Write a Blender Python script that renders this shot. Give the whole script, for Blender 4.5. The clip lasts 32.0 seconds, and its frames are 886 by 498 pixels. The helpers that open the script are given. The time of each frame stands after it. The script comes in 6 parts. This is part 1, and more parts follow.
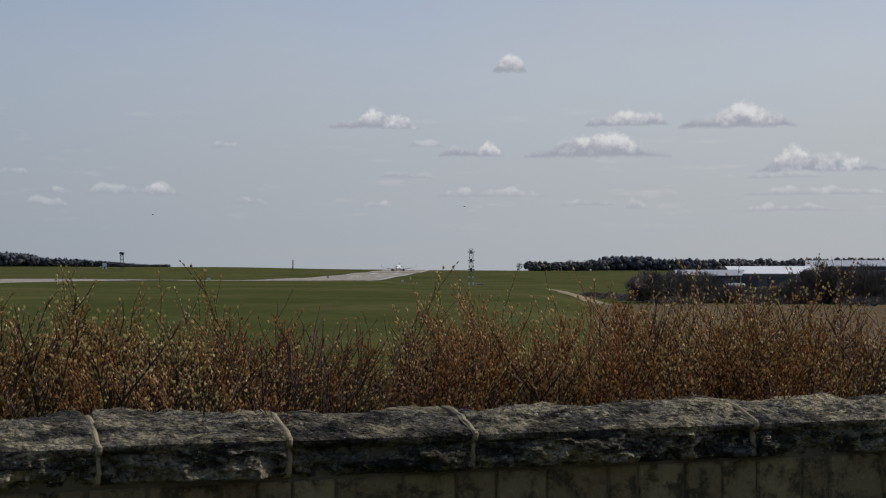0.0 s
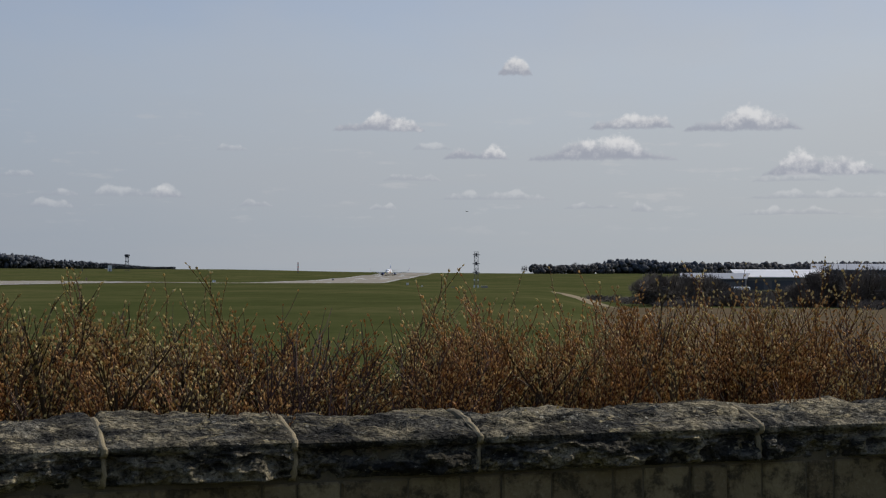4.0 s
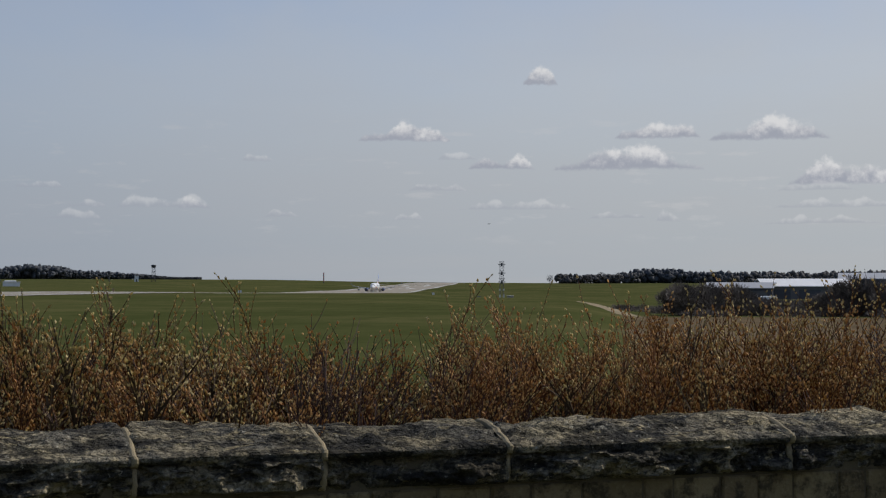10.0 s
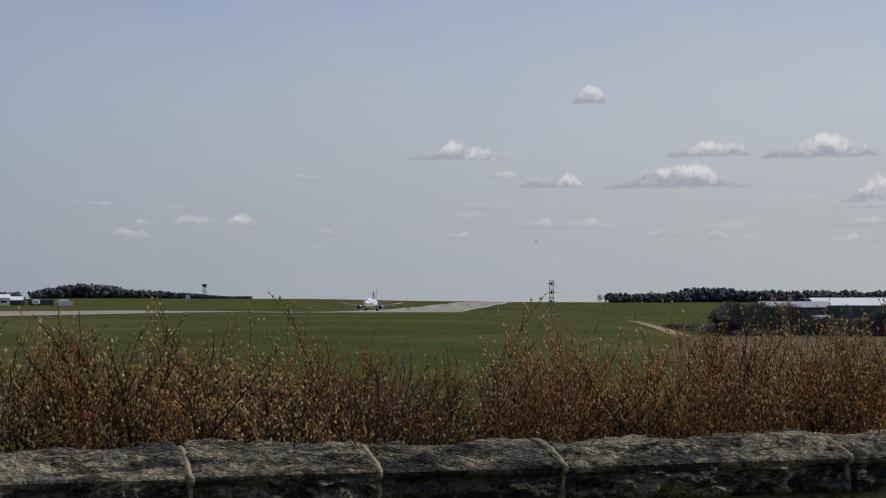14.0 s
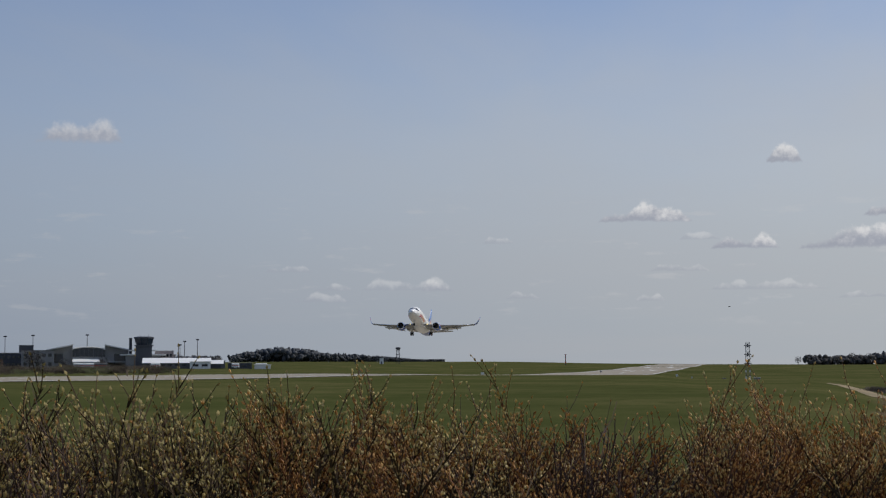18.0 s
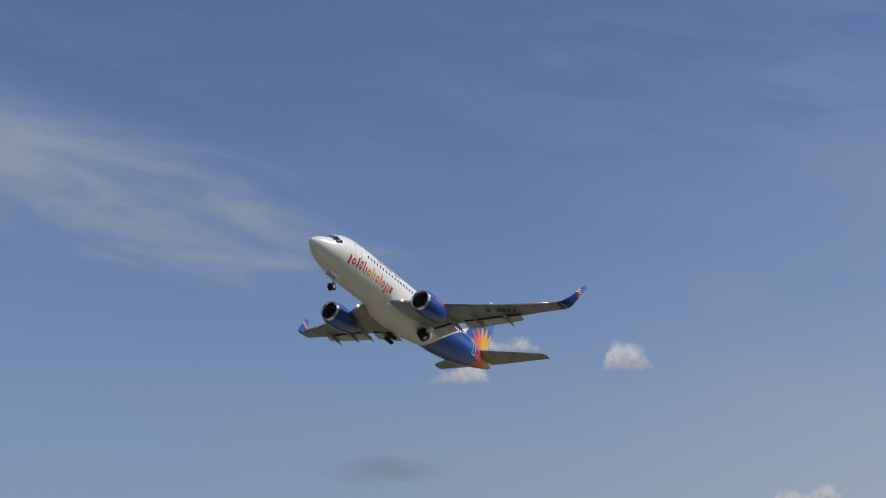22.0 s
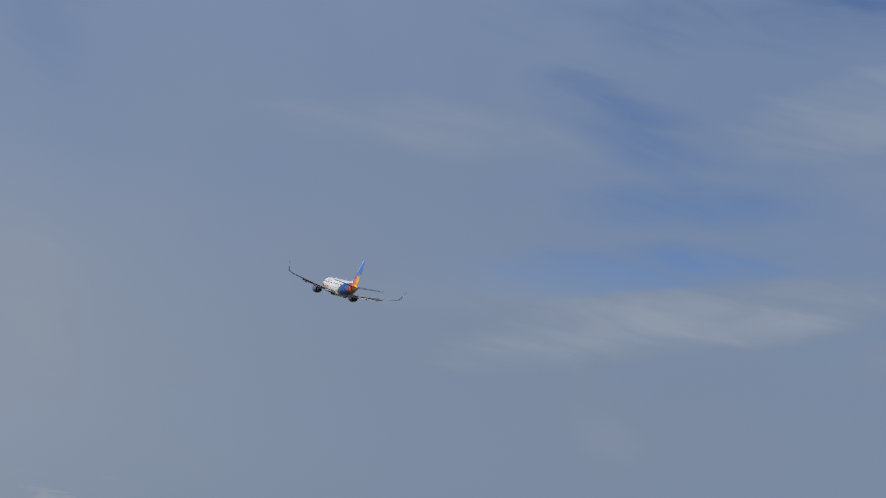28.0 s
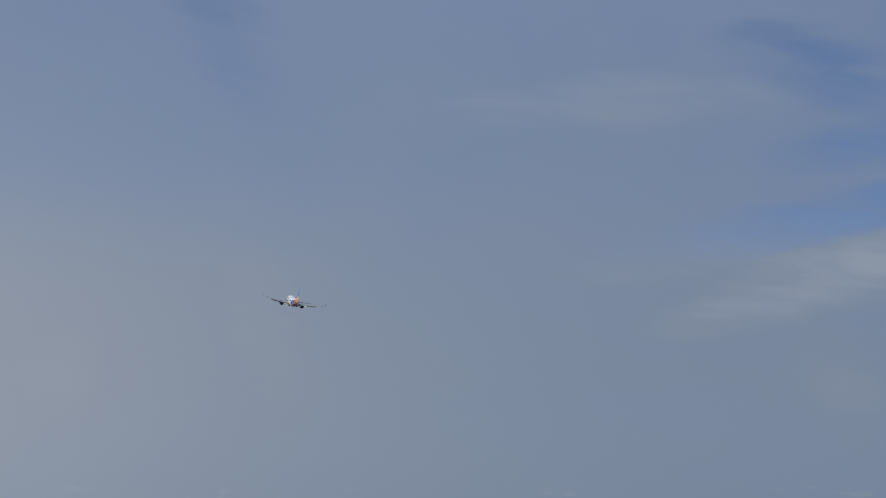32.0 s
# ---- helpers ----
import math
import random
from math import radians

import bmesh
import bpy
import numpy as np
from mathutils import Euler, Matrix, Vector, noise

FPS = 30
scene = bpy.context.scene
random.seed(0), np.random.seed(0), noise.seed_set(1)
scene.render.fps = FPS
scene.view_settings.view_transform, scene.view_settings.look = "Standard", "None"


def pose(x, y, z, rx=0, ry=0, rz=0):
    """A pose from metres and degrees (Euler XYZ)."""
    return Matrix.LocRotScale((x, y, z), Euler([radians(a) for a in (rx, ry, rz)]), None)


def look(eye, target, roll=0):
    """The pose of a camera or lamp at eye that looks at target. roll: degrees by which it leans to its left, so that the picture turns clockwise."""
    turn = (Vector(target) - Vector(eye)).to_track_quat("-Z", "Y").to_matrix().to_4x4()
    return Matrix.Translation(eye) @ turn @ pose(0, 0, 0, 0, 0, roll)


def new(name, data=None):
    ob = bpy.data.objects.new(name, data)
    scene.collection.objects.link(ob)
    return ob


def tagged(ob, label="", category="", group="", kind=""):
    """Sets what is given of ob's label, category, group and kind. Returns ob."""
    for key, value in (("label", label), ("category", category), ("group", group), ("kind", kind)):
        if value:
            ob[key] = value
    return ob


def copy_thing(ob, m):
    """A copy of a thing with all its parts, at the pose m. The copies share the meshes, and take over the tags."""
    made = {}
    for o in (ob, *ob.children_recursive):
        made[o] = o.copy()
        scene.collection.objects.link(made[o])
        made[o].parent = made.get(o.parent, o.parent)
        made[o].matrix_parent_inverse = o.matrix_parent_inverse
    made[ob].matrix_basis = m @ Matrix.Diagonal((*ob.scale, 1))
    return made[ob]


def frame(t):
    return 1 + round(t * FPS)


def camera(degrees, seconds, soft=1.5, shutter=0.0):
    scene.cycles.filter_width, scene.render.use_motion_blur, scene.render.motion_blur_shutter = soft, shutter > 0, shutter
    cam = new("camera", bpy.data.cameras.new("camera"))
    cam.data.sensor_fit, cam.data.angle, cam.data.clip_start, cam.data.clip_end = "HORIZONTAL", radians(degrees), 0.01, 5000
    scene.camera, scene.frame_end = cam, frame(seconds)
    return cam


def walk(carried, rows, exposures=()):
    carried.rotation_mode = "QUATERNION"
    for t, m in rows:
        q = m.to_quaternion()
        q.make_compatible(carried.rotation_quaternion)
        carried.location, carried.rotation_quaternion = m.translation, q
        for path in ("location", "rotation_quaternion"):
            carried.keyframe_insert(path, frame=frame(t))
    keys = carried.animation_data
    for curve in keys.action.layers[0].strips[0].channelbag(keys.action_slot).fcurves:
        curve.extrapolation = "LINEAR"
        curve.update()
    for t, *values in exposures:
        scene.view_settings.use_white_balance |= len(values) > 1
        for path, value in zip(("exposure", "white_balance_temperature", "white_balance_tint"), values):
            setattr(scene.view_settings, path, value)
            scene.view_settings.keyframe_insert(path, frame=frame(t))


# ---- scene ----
cam = camera(33.0, 32.0, soft=1.2)
PATH = [
    (0, pose(0.000, 0, 1.6, 90.80, -0.00, 0.00)),
    (0.5, pose(-0.000, 0, 1.6, 90.85, 0.03, 0.00)),
    (1, pose(-0.001, 0, 1.6, 90.88, 0.14, 0.05)),
    (1.5, pose(-0.001, 0, 1.6, 90.98, 0.10, 0.01)),
    (2, pose(-0.001, 0, 1.6, 90.96, 0.04, 0.00)),
    (2.5, pose(-0.001, 0, 1.6, 90.96, 0.04, 0.03)),
    (3, pose(-0.002, 0, 1.6, 90.95, -0.07, 0.07)),
    (3.5, pose(-0.002, 0, 1.6, 90.87, -0.09, 0.14)),
    (5.5, pose(-0.005, 0, 1.6, 91.14, -0.17, 0.30)),
    (6, pose(-0.006, 0, 1.6, 91.16, -0.10, 0.41)),
    (6.5, pose(-0.007, 0, 1.6, 91.19, -0.12, 0.51)),
    (7, pose(-0.008, 0, 1.6, 91.23, -0.14, 0.59)),
    (7.5, pose(-0.009, 0, 1.6, 91.23, -0.14, 0.59)),
    (8, pose(-0.011, 0, 1.6, 91.35, 0.10, 0.65)),
    (8.5, pose(-0.012, 0, 1.6, 91.38, 0.13, 0.76)),
    (9, pose(-0.013, 0, 1.6, 91.35, 0.07, 0.94)),
    (9.5, pose(-0.014, 0, 1.6, 91.29, -0.04, 1.06)),
    (10, pose(-0.015, 0, 1.6, 91.28, -0.00, 1.17)),
    (10.5, pose(-0.016, 0, 1.6, 91.32, 0.07, 1.32)),
    (11, pose(-0.017, 0, 1.6, 91.45, 0.20, 1.45)),
    (11.5, pose(-0.019, 0, 1.6, 91.53, 0.15, 1.74)),
    (12, pose(-0.021, 0, 1.6, 91.61, 0.16, 1.92)),
    (12.5, pose(-0.024, 0, 1.6, 91.61, 0.16, 2.11)),
    (13, pose(-0.026, 0, 1.6, 91.63, 0.02, 2.42)),
    (13.5, pose(-0.028, 0, 1.6, 91.73, 0.01, 2.60)),
    (15.5, pose(-0.050, 0, 1.6, 93.15, -0.05, 5.62)),
    (16, pose(-0.055, 0, 1.6, 93.35, -0.04, 6.46)),
    (16.5, pose(-0.060, 0, 1.6, 93.67, -0.13, 7.53)),
    (17, pose(-0.065, 0, 1.6, 93.94, -0.24, 8.81)),
    (17.5, pose(-0.070, 0, 1.6, 94.11, -0.07, 9.51)),
    (18, pose(-0.075, 0, 1.6, 94.42, 0.15, 10.40)),
    (18.5, pose(-0.080, 0, 1.6, 94.95, 0.26, 12.26)),
    (19, pose(-0.083, 0, 1.6, 96.09, 0.40, 14.43)),
    (19.5, pose(-0.085, 0, 1.6, 97.06, 0.68, 16.25)),
    (20, pose(-0.088, 0, 1.6, 97.89, 0.90, 16.47)),
    (20.5, pose(-0.091, 0, 1.6, 100.12, 0.90, 19.87)),
    (21, pose(-0.094, 0, 1.6, 100.96, 0.69, 25.76)),
    (21.5, pose(-0.097, 0, 1.6, 103.19, 0.16, 30.58)),
    (22, pose(-0.100, 0, 1.6, 108.50, 0.30, 37.71)),
    (22.5, pose(-0.100, 0, 1.6, 113.74, 1.37, 50.19)),
    (23, pose(-0.100, 0, 1.6, 119.79, 1.10, 64.99)),
    (23.5, pose(-0.100, 0, 1.6, 124.15, -1.66, 90.98)),
    (24, pose(-0.100, 0, 1.6, 123.55, -4.71, 113.49)),
    (24.5, pose(-0.100, 0, 1.6, 120.53, -6.26, 133.03)),
    (25, pose(-0.100, 0, 1.6, 116.75, -5.05, 147.50)),
    (26, pose(-0.100, 0, 1.6, 108.98, -4.18, 164.41)),
    (26.5, pose(-0.100, 0, 1.6, 108.36, -4.18, 169.86)),
    (28.5, pose(-0.100, 0, 1.6, 105.87, -4.18, 181.46)),
    (29, pose(-0.100, 0, 1.6, 105.66, -1.46, 184.33)),
    (29.5, pose(-0.100, 0, 1.6, 105.18, -1.46, 185.74)),
    (30, pose(-0.100, 0, 1.6, 104.56, 0.18, 187.58)),
    (30.5, pose(-0.100, 0, 1.6, 103.36, -0.47, 188.51)),
    (31, pose(-0.100, 0, 1.6, 104.02, -0.15, 188.86)),
    (31.5, pose(-0.100, 0, 1.6, 105.08, -0.15, 188.11)),
    (32, pose(-0.100, 0, 1.6, 105.38, -0.15, 188.45)),
]
# the film's camera opens up a little against the deep blue sky
walk(cam, PATH, [(0, 0.0), (20, 0.0), (21, -0.17), (22, -0.06), (23, 0.18), (24, 0.40), (25, 0.06), (26, -0.02), (28.5, -0.10), (32, -0.15)])

# ---- world, sun ----
# cumulus: bearing left of +y, elevation, width and height, in degrees
CUMULUS_AHEAD = [(-2.55, 7.83, 1.35, 0.95), (2.66, 5.70, 3.5, 0.90), (-7.0, 5.78, 3.2, 0.95), (-11.1, 5.70, 4.6, 1.10), (-1.05, 4.60, 2.5, 0.80), (-5.85, 4.68, 5.6, 1.19), (-14.2, 4.05, 4.5, 1.15), (-12.9, 3.6, 2.8, 0.5), (8.24, 4.75, 1.2, 0.43), (0.61, 4.86, 1.5, 0.50)]
CUMULUS_LEFT = [(24.09, 8.76, 3.14, 1.48), (30.36, 14.17, 2.16, 1.43), (35.74, 14.94, 3.79, 1.19), (37.00, 13.78, 2.34, 1.24)]
CUMULUS_LOW = [(16.3, 3.65, 1.9, 0.43), (14.6, 2.96, 1.5, 0.43), (14.9, 2.54, 2.4, 0.5), (11.8, 3.03, 3.5, 0.6), (10.6, 3.0, 1.35, 0.65), (7.3, 2.63, 1.35, 0.4), (2.5, 2.53, 1.1, 0.4), (1.4, 3.65, 2.2, 0.43), 
               (-1.8, 2.95, 4.6, 0.5), (-5.5, 2.56, 2.2, 0.35), (-7.4, 2.49, 0.9, 0.54), (-13.9, 2.94, 5.4, 0.45), (-13.1, 2.32, 4.1, 0.4)]

SUN_AZ, SUN_EL = 62.0, 46.0      # degrees clockwise from +y, and above the horizon


def az_dir(az, el):
    """Unit direction: az degrees to the left of +y, el degrees up."""
    a, e = radians(az), radians(el)
    return Vector((-math.sin(a) * math.cos(e), math.cos(a) * math.cos(e), math.sin(e)))


class Nodes:
    """Small helper to write node graphs as expressions."""

    def __init__(self, tree):
        self.t = tree
        tree.nodes.clear()

    def add(self, kind, **props):
        n = self.t.nodes.new(kind)
        for k, v in props.items():
            if k == "operation":
                n.operation = v
            elif k == "blend_type":
                n.blend_type = v
            elif k == "sky_type":
                n.sky_type = v
            elif k == "data_type":
                n.data_type = v
        return n

    def put(self, sock, v):
        if hasattr(v, "is_output"):
            self.t.links.new(v, sock)
        elif v is not None:
            sock.default_value = v

    def m(self, op, a, b=None, c=None, clamp=False):
        n = self.add("ShaderNodeMath", operation=op)
        n.use_clamp = clamp
        for s, v in zip(n.inputs, (a, b, c)):
            self.put(s, v)
        return n.outputs[0]

    def vm(self, op, a, b=None):
        n = self.add("ShaderNodeVectorMath", operation=op)
        self.put(n.inputs[0], a)
        self.put(n.inputs[1], b)
        return n.outputs[1] if op in ("LENGTH", "DOT_PRODUCT") else n.outputs[0]

    def sep(self, v):
        n = self.add("ShaderNodeSeparateXYZ")
        self.put(n.inputs[0], v)
        return n.outputs

    def comb(self, x, y, z):
        n = self.add("ShaderNodeCombineXYZ")
        for s, v in zip(n.inputs, (x, y, z)):
            self.put(s, v)
        return n.outputs[0]

    def noise(self, vec, scale, detail=4.0, rough=0.55, dist=0.0):
        n = self.add("ShaderNodeTexNoise")
        self.put(n.inputs["Vector"], vec)
        n.inputs["Scale"].default_value = scale
        n.inputs["Detail"].default_value = detail
        n.inputs["Roughness"].default_value = rough
        n.inputs["Distortion"].default_value = dist
        return n.outputs["Fac"]

    def cells(self, vec, scale):
        n = self.add("ShaderNodeTexVoronoi")
        self.put(n.inputs["Vector"], vec)
        n.inputs["Scale"].default_value = scale
        return n.outputs["Distance"]

    def ramp(self, fac, stops, smooth=False):
        n = self.add("ShaderNodeValToRGB")
        n.color_ramp.interpolation = "EASE" if smooth else "LINEAR"
        e = n.color_ramp.elements
        while len(e) < len(stops):
            e.new(0.5)
        for i, (p, c) in enumerate(stops):
            e[i].position = p
            e[i].color = (c, c, c, 1) if isinstance(c, (int, float)) else (*c, 1)
        self.put(n.inputs[0], fac)
        return n.outputs[0]

    def mix(self, fac, a, b, blend="MIX"):
        n = self.add("ShaderNodeMix", data_type="RGBA", blend_type=blend)
        self.put(n.inputs[0], fac)
        for s, v in ((n.inputs[6], a), (n.inputs[7], b)):
            self.put(s, (*v, 1) if isinstance(v, tuple) and len(v) == 3 else v)
        return n.outputs[2]

    def step(self, x, lo, hi):
        n = self.add("ShaderNodeMapRange")
        n.interpolation_type = "SMOOTHSTEP"
        self.put(n.inputs[0], x)
        self.put(n.inputs[1], lo)
        self.put(n.inputs[2], hi)
        return n.outputs[0]

    def bump(self, height, strength, distance):
        n = self.add("ShaderNodeBump")
        n.inputs["Strength"].default_value = strength
        n.inputs["Distance"].default_value = distance
        self.put(n.inputs["Height"], height)
        return n.outputs[0]


# wisps (+) and clear gaps (-): bearing, elevation, length, width, tilt, weight
CIRRUS = [(58.0, 21.6, 30.0, 4.8, -9, 0.75), (108.0, 27.5, 36.0, 9.0, 2, 0.26), (129.1, 23.4, 22.0, 4.0, 10, 0.28), (114.4, 42.5, 38.0, 6.5, 4, -0.3),
          (170.6, 14.3, 16.0, 2.2, 10, 1.35), (155.2, 15.6, 15.2, 2.4, 17, 0.7), (157.7, 23.4, 19.5, 2.8, 9, 0.7), (177.4, 15.2, 10.8, 2.2, 7, 0.3)]
CIRRUS += [(38.0, 28.0, 46.0, 10.0, 0, -0.55), (150.0, 34.0, 34.0, 9.0, 0, -0.22), (150.0, 20.5, 24.0, 6.0, 4, 0.22), (163.7, 27.0, 22.0, 4.2, 3, -0.36), (158.0, 21.5, 6.5, 1.5, -4, -0.28), (173.6, 16.0, 15.0, 1.8, 6, -0.75), (173.1, 21.6, 8.0, 2.6, -18, -0.42),
           (170.6, 18.7, 9.1, 1.7, 2, -0.4), (181.1, 20.9, 11.3, 1.9, 0, 0.3)]


def local_uv(N, d, az, el, ln, wd, tilt):
    """Coordinates, -1 to 1, along and across a patch of sky."""
    c0, ti = az_dir(az, el), radians(tilt)
    right = Vector((math.cos(radians(az)), math.sin(radians(az)), 0))
    up = right.cross(c0)
    a, b = right * math.cos(ti) + up * math.sin(ti), up * math.cos(ti) - right * math.sin(ti)
    u = N.m("SUBTRACT", N.vm("DOT_PRODUCT", d, tuple(a * (2 / radians(ln)))), a.dot(c0) * 2 / radians(ln))
    v = N.m("SUBTRACT", N.vm("DOT_PRODUCT", d, tuple(b * (2 / radians(wd)))), b.dot(c0) * 2 / radians(wd))
    # nothing on the far side of the sky
    far = N.m("MULTIPLY", N.step(N.vm("DOT_PRODUCT", d, tuple(c0)), 0.80, 0.60), 9.0)
    return N.m("ADD", u, far), v


def make_world():
    w = bpy.data.worlds.new("sky")
    scene.world = w
    w.use_nodes = True
    N = Nodes(w.node_tree)
    sky = N.add("ShaderNodeTexSky", sky_type="NISHITA")
    sky.sun_disc = False
    sky.sun_elevation, sky.sun_rotation = radians(SUN_EL), radians(SUN_AZ)
    sky.air_density, sky.dust_density, sky.ozone_density = 1.0, 0.6, 2.0
    d = N.add("ShaderNodeTexCoord").outputs["Generated"]
    d = N.vm("NORMALIZE", d)
    x, y, z = N.sep(d)
    zc = N.m("MAXIMUM", z, 0.0)
    # veil of high cloud, thick near the horizon, thin and streaked overhead
    h = N.m("ADD", zc, 0.10)
    px, py = N.m("DIVIDE", x, h), N.m("DIVIDE", y, h)
    warp = N.noise(N.comb(px, py, 0.0), 0.5, 2.0)
    sx = N.m("ADD", N.m("MULTIPLY", px, 0.9), N.m("MULTIPLY", warp, 1.2))
    sy = N.m("ADD", N.m("MULTIPLY", py, 0.42), N.m("MULTIPLY", warp, 0.6))
    streak = N.noise(N.comb(sx, sy, 3.7), 1.5, 5.0, 0.50, 0.15)
    fine = N.noise(N.comb(N.m("MULTIPLY", px, 1.6), N.m("MULTIPLY", py, 0.7), 9.1), 3.0, 4.0, 0.54, 0.25)
    side = N.m("ADD", N.m("MULTIPLY", x, math.sin(radians(SUN_AZ))), N.m("MULTIPLY", y, math.cos(radians(SUN_AZ))))
    base = N.m("MAXIMUM", N.m("SUBTRACT", 1.06, N.m("MULTIPLY", zc, 2.45)), 0.28)
    base = N.m("ADD", base, N.m("MULTIPLY", side, 0.20))
    base = N.m("ADD", base, N.m("MULTIPLY", N.step(N.m("MULTIPLY", y, -1.0), 0.3, 0.9), 0.55))
    f0 = N.m("MULTIPLY", N.m("SUBTRACT", 0.5, N.m("MULTIPLY", N.step(N.m("MULTIPLY", y, -1.0), 0.2, 0.9), 0.25)), 2.0)
    amp = N.m("MAXIMUM", 0.04, N.m("SUBTRACT", N.m("MULTIPLY", zc, 1.8), 0.15))
    streak = N.step(streak, 0.30, 0.70)
    f = N.m("ADD", base, N.m("MULTIPLY", N.m("SUBTRACT", streak, 0.5), N.m("MULTIPLY", N.m("MULTIPLY", amp, 0.80), f0)))
    f = N.m("ADD", f, N.m("MULTIPLY", N.m("SUBTRACT", fine, 0.5), N.m("ADD", 0.05, N.m("MULTIPLY", zc, 0.32))), None, True)
    # wisps and clear gaps of the cirrus
    turn = N.m("ARCTAN2", N.m("MULTIPLY", x, -1.0), N.m("MULTIPLY", y, -1.0))
    fibre = N.noise(N.comb(N.m("MULTIPLY", turn, 9.0), N.m("ADD", N.m("MULTIPLY", z, 46.0), N.m("MULTIPLY", turn, 7.0)), N.m("MULTIPLY", warp, 4.0)), 1.0, 4.0, 0.52, 0.7)
    ragged = N.m("ADD", N.m("MULTIPLY", N.m("SUBTRACT", fibre, 0.5), 2.5), N.m("MULTIPLY", N.m("SUBTRACT", fine, 0.5), 1.4))
    bright = 0.0
    for az, el, ln, wd, tilt, k in CIRRUS:
        u, v = local_uv(N, d, az, el, ln, wd, tilt)
        g = N.step(N.m("ADD", N.m("SUBTRACT", 1.0, N.m("ADD", N.m("MULTIPLY", u, u), N.m("MULTIPLY", v, v))), ragged), -0.9, 1.8)
        g = N.m("MULTIPLY", g, N.m("ADD", 0.6, N.m("MULTIPLY", N.step(fibre, 0.30, 0.70), 0.6)))
        f = N.m("ADD", f, N.m("MULTIPLY", g, k))
        if k > 0:
            bright = N.m("ADD", bright, N.m("MULTIPLY", g, k * 0.45))
    f = N.step(f, 0.0, 1.15)
    # low, flat banks in the haze
    low = N.noise(N.comb(N.m("MULTIPLY", px, 0.35), N.m("MULTIPLY", py, 0.35), 5.0), 1.6, 5.0, 0.55)
    near_sun = N.step(side, -0.60, 0.85)
    veil = N.mix(near_sun, (0.196, 0.247, 0.350), (0.485, 0.494, 0.517))
    # thinner and bluer towards the ground haze
    veil = N.mix(N.step(zc, 0.0, 0.16), N.mix(1.0, veil, (0.86, 0.90, 0.92), "MULTIPLY"), N.mix(1.0, veil, (1.04, 1.06, 1.05), "MULTIPLY"))
    veil = N.mix(N.step(zc, 0.18, 0.50), veil, (0.205, 0.280, 0.430))
    veil = N.mix(N.m("MULTIPLY", N.step(low, 0.35, 0.7), 0.35), veil, N.mix(near_sun, (0.225, 0.268, 0.350), (0.455, 0.458, 0.470)))
    blue = N.mix(1.0, sky.outputs[0], (0.92, 0.97, 1.14), "MULTIPLY")
    scl = N.add("ShaderNodeVectorMath", operation="SCALE")
    N.put(scl.inputs[0], blue)
    scl.inputs[3].default_value = 0.090
    col = N.mix(f, scl.outputs[0], veil)
    col = N.mix(N.m("MINIMUM", bright, 0.6), col, (0.335, 0.380, 0.455))
    # flat grey banks, seen edge on
    for az, el, ln, wd in ((39.7, 10.0, 6.5, 1.3), (37.1, 4.7, 8.2, 0.55), (41.4, 6.6, 3.0, 0.6), (200.9, 4.3, 11.0, 1.2)):
        u, v = local_uv(N, d, az, el, ln, wd, 0)
        g = N.step(N.m("ADD", N.m("SUBTRACT", 1.0, N.m("ADD", N.m("MULTIPLY", u, u), N.m("MULTIPLY", v, v))), ragged), 0.0, 1.1)
        col = N.mix(N.m("MULTIPLY", g, 0.45), col, (0.165, 0.190, 0.245))
    # small flat cumulus in rows above the horizon
    lump = N.noise(N.comb(N.m("MULTIPLY", x, 1.0), N.m("MULTIPLY", y, 1.0), N.m("MULTIPLY", z, 5.5)), 23.0, 5.0, 0.58)
    soft = N.noise(d, 60.0, 4.0, 0.6)
    band = N.m("MULTIPLY", N.step(z, 0.015, 0.045), N.m("SUBTRACT", 1.0, N.step(z, 0.085, 0.13)))
    la = N.m("MULTIPLY", N.m("MULTIPLY", N.step(N.m("ADD", lump, N.m("MULTIPLY", N.m("SUBTRACT", soft, 0.5), 0.22)), 0.58, 0.72), band), 0.34)
    col = N.mix(la, col, N.mix(near_sun, (0.36, 0.38, 0.415), (0.56, 0.56, 0.575)))
    # fair-weather cumulus: lumpy bright crowns over grey, flat bases
    coarse, puff, knob = N.noise(d, 40.0, 3.0, 0.5), N.noise(d, 95.0, 4.0, 0.55), N.noise(d, 230.0, 5.0, 0.6)
    lumps = N.m("ADD", N.m("MULTIPLY", N.m("SUBTRACT", puff, 0.5), 1.5), N.m("MULTIPLY", N.m("SUBTRACT", knob, 0.5), 1.3))
    lumps = N.m("ADD", lumps, N.m("MULTIPLY", N.m("SUBTRACT", coarse, 0.5), 1.2))
    heap = (0.0, 0.0, 0.0)          # cover, lit cover, cover of the dull ones
    for az, el, wd, hd in CUMULUS_AHEAD + CUMULUS_LOW + CUMULUS_LEFT:
        right = Vector((math.cos(radians(az)), math.sin(radians(az)), 0))
        c0 = az_dir(az, el)
        up = right.cross(c0)
        left, small = el > 8.5, hd <= 0.7
        u = N.vm("DOT_PRODUCT", d, tuple(right * (2 / radians(wd))))
        v = N.m("SUBTRACT", N.vm("DOT_PRODUCT", d, tuple(up * (2 / radians(hd)))), up.dot(c0) * 2 / radians(hd))
        # crown line: a few humps, highest in the middle, over a nearly level base
        k = wd / hd * 0.8
        hump = N.m("ADD", N.m("MULTIPLY", N.m("SINE", N.m("MULTIPLY_ADD", u, k, az * 7.3)), 0.12), N.m("MULTIPLY", N.m("SINE", N.m("MULTIPLY_ADD", u, k * 2.3, el * 9.1)), 0.08))
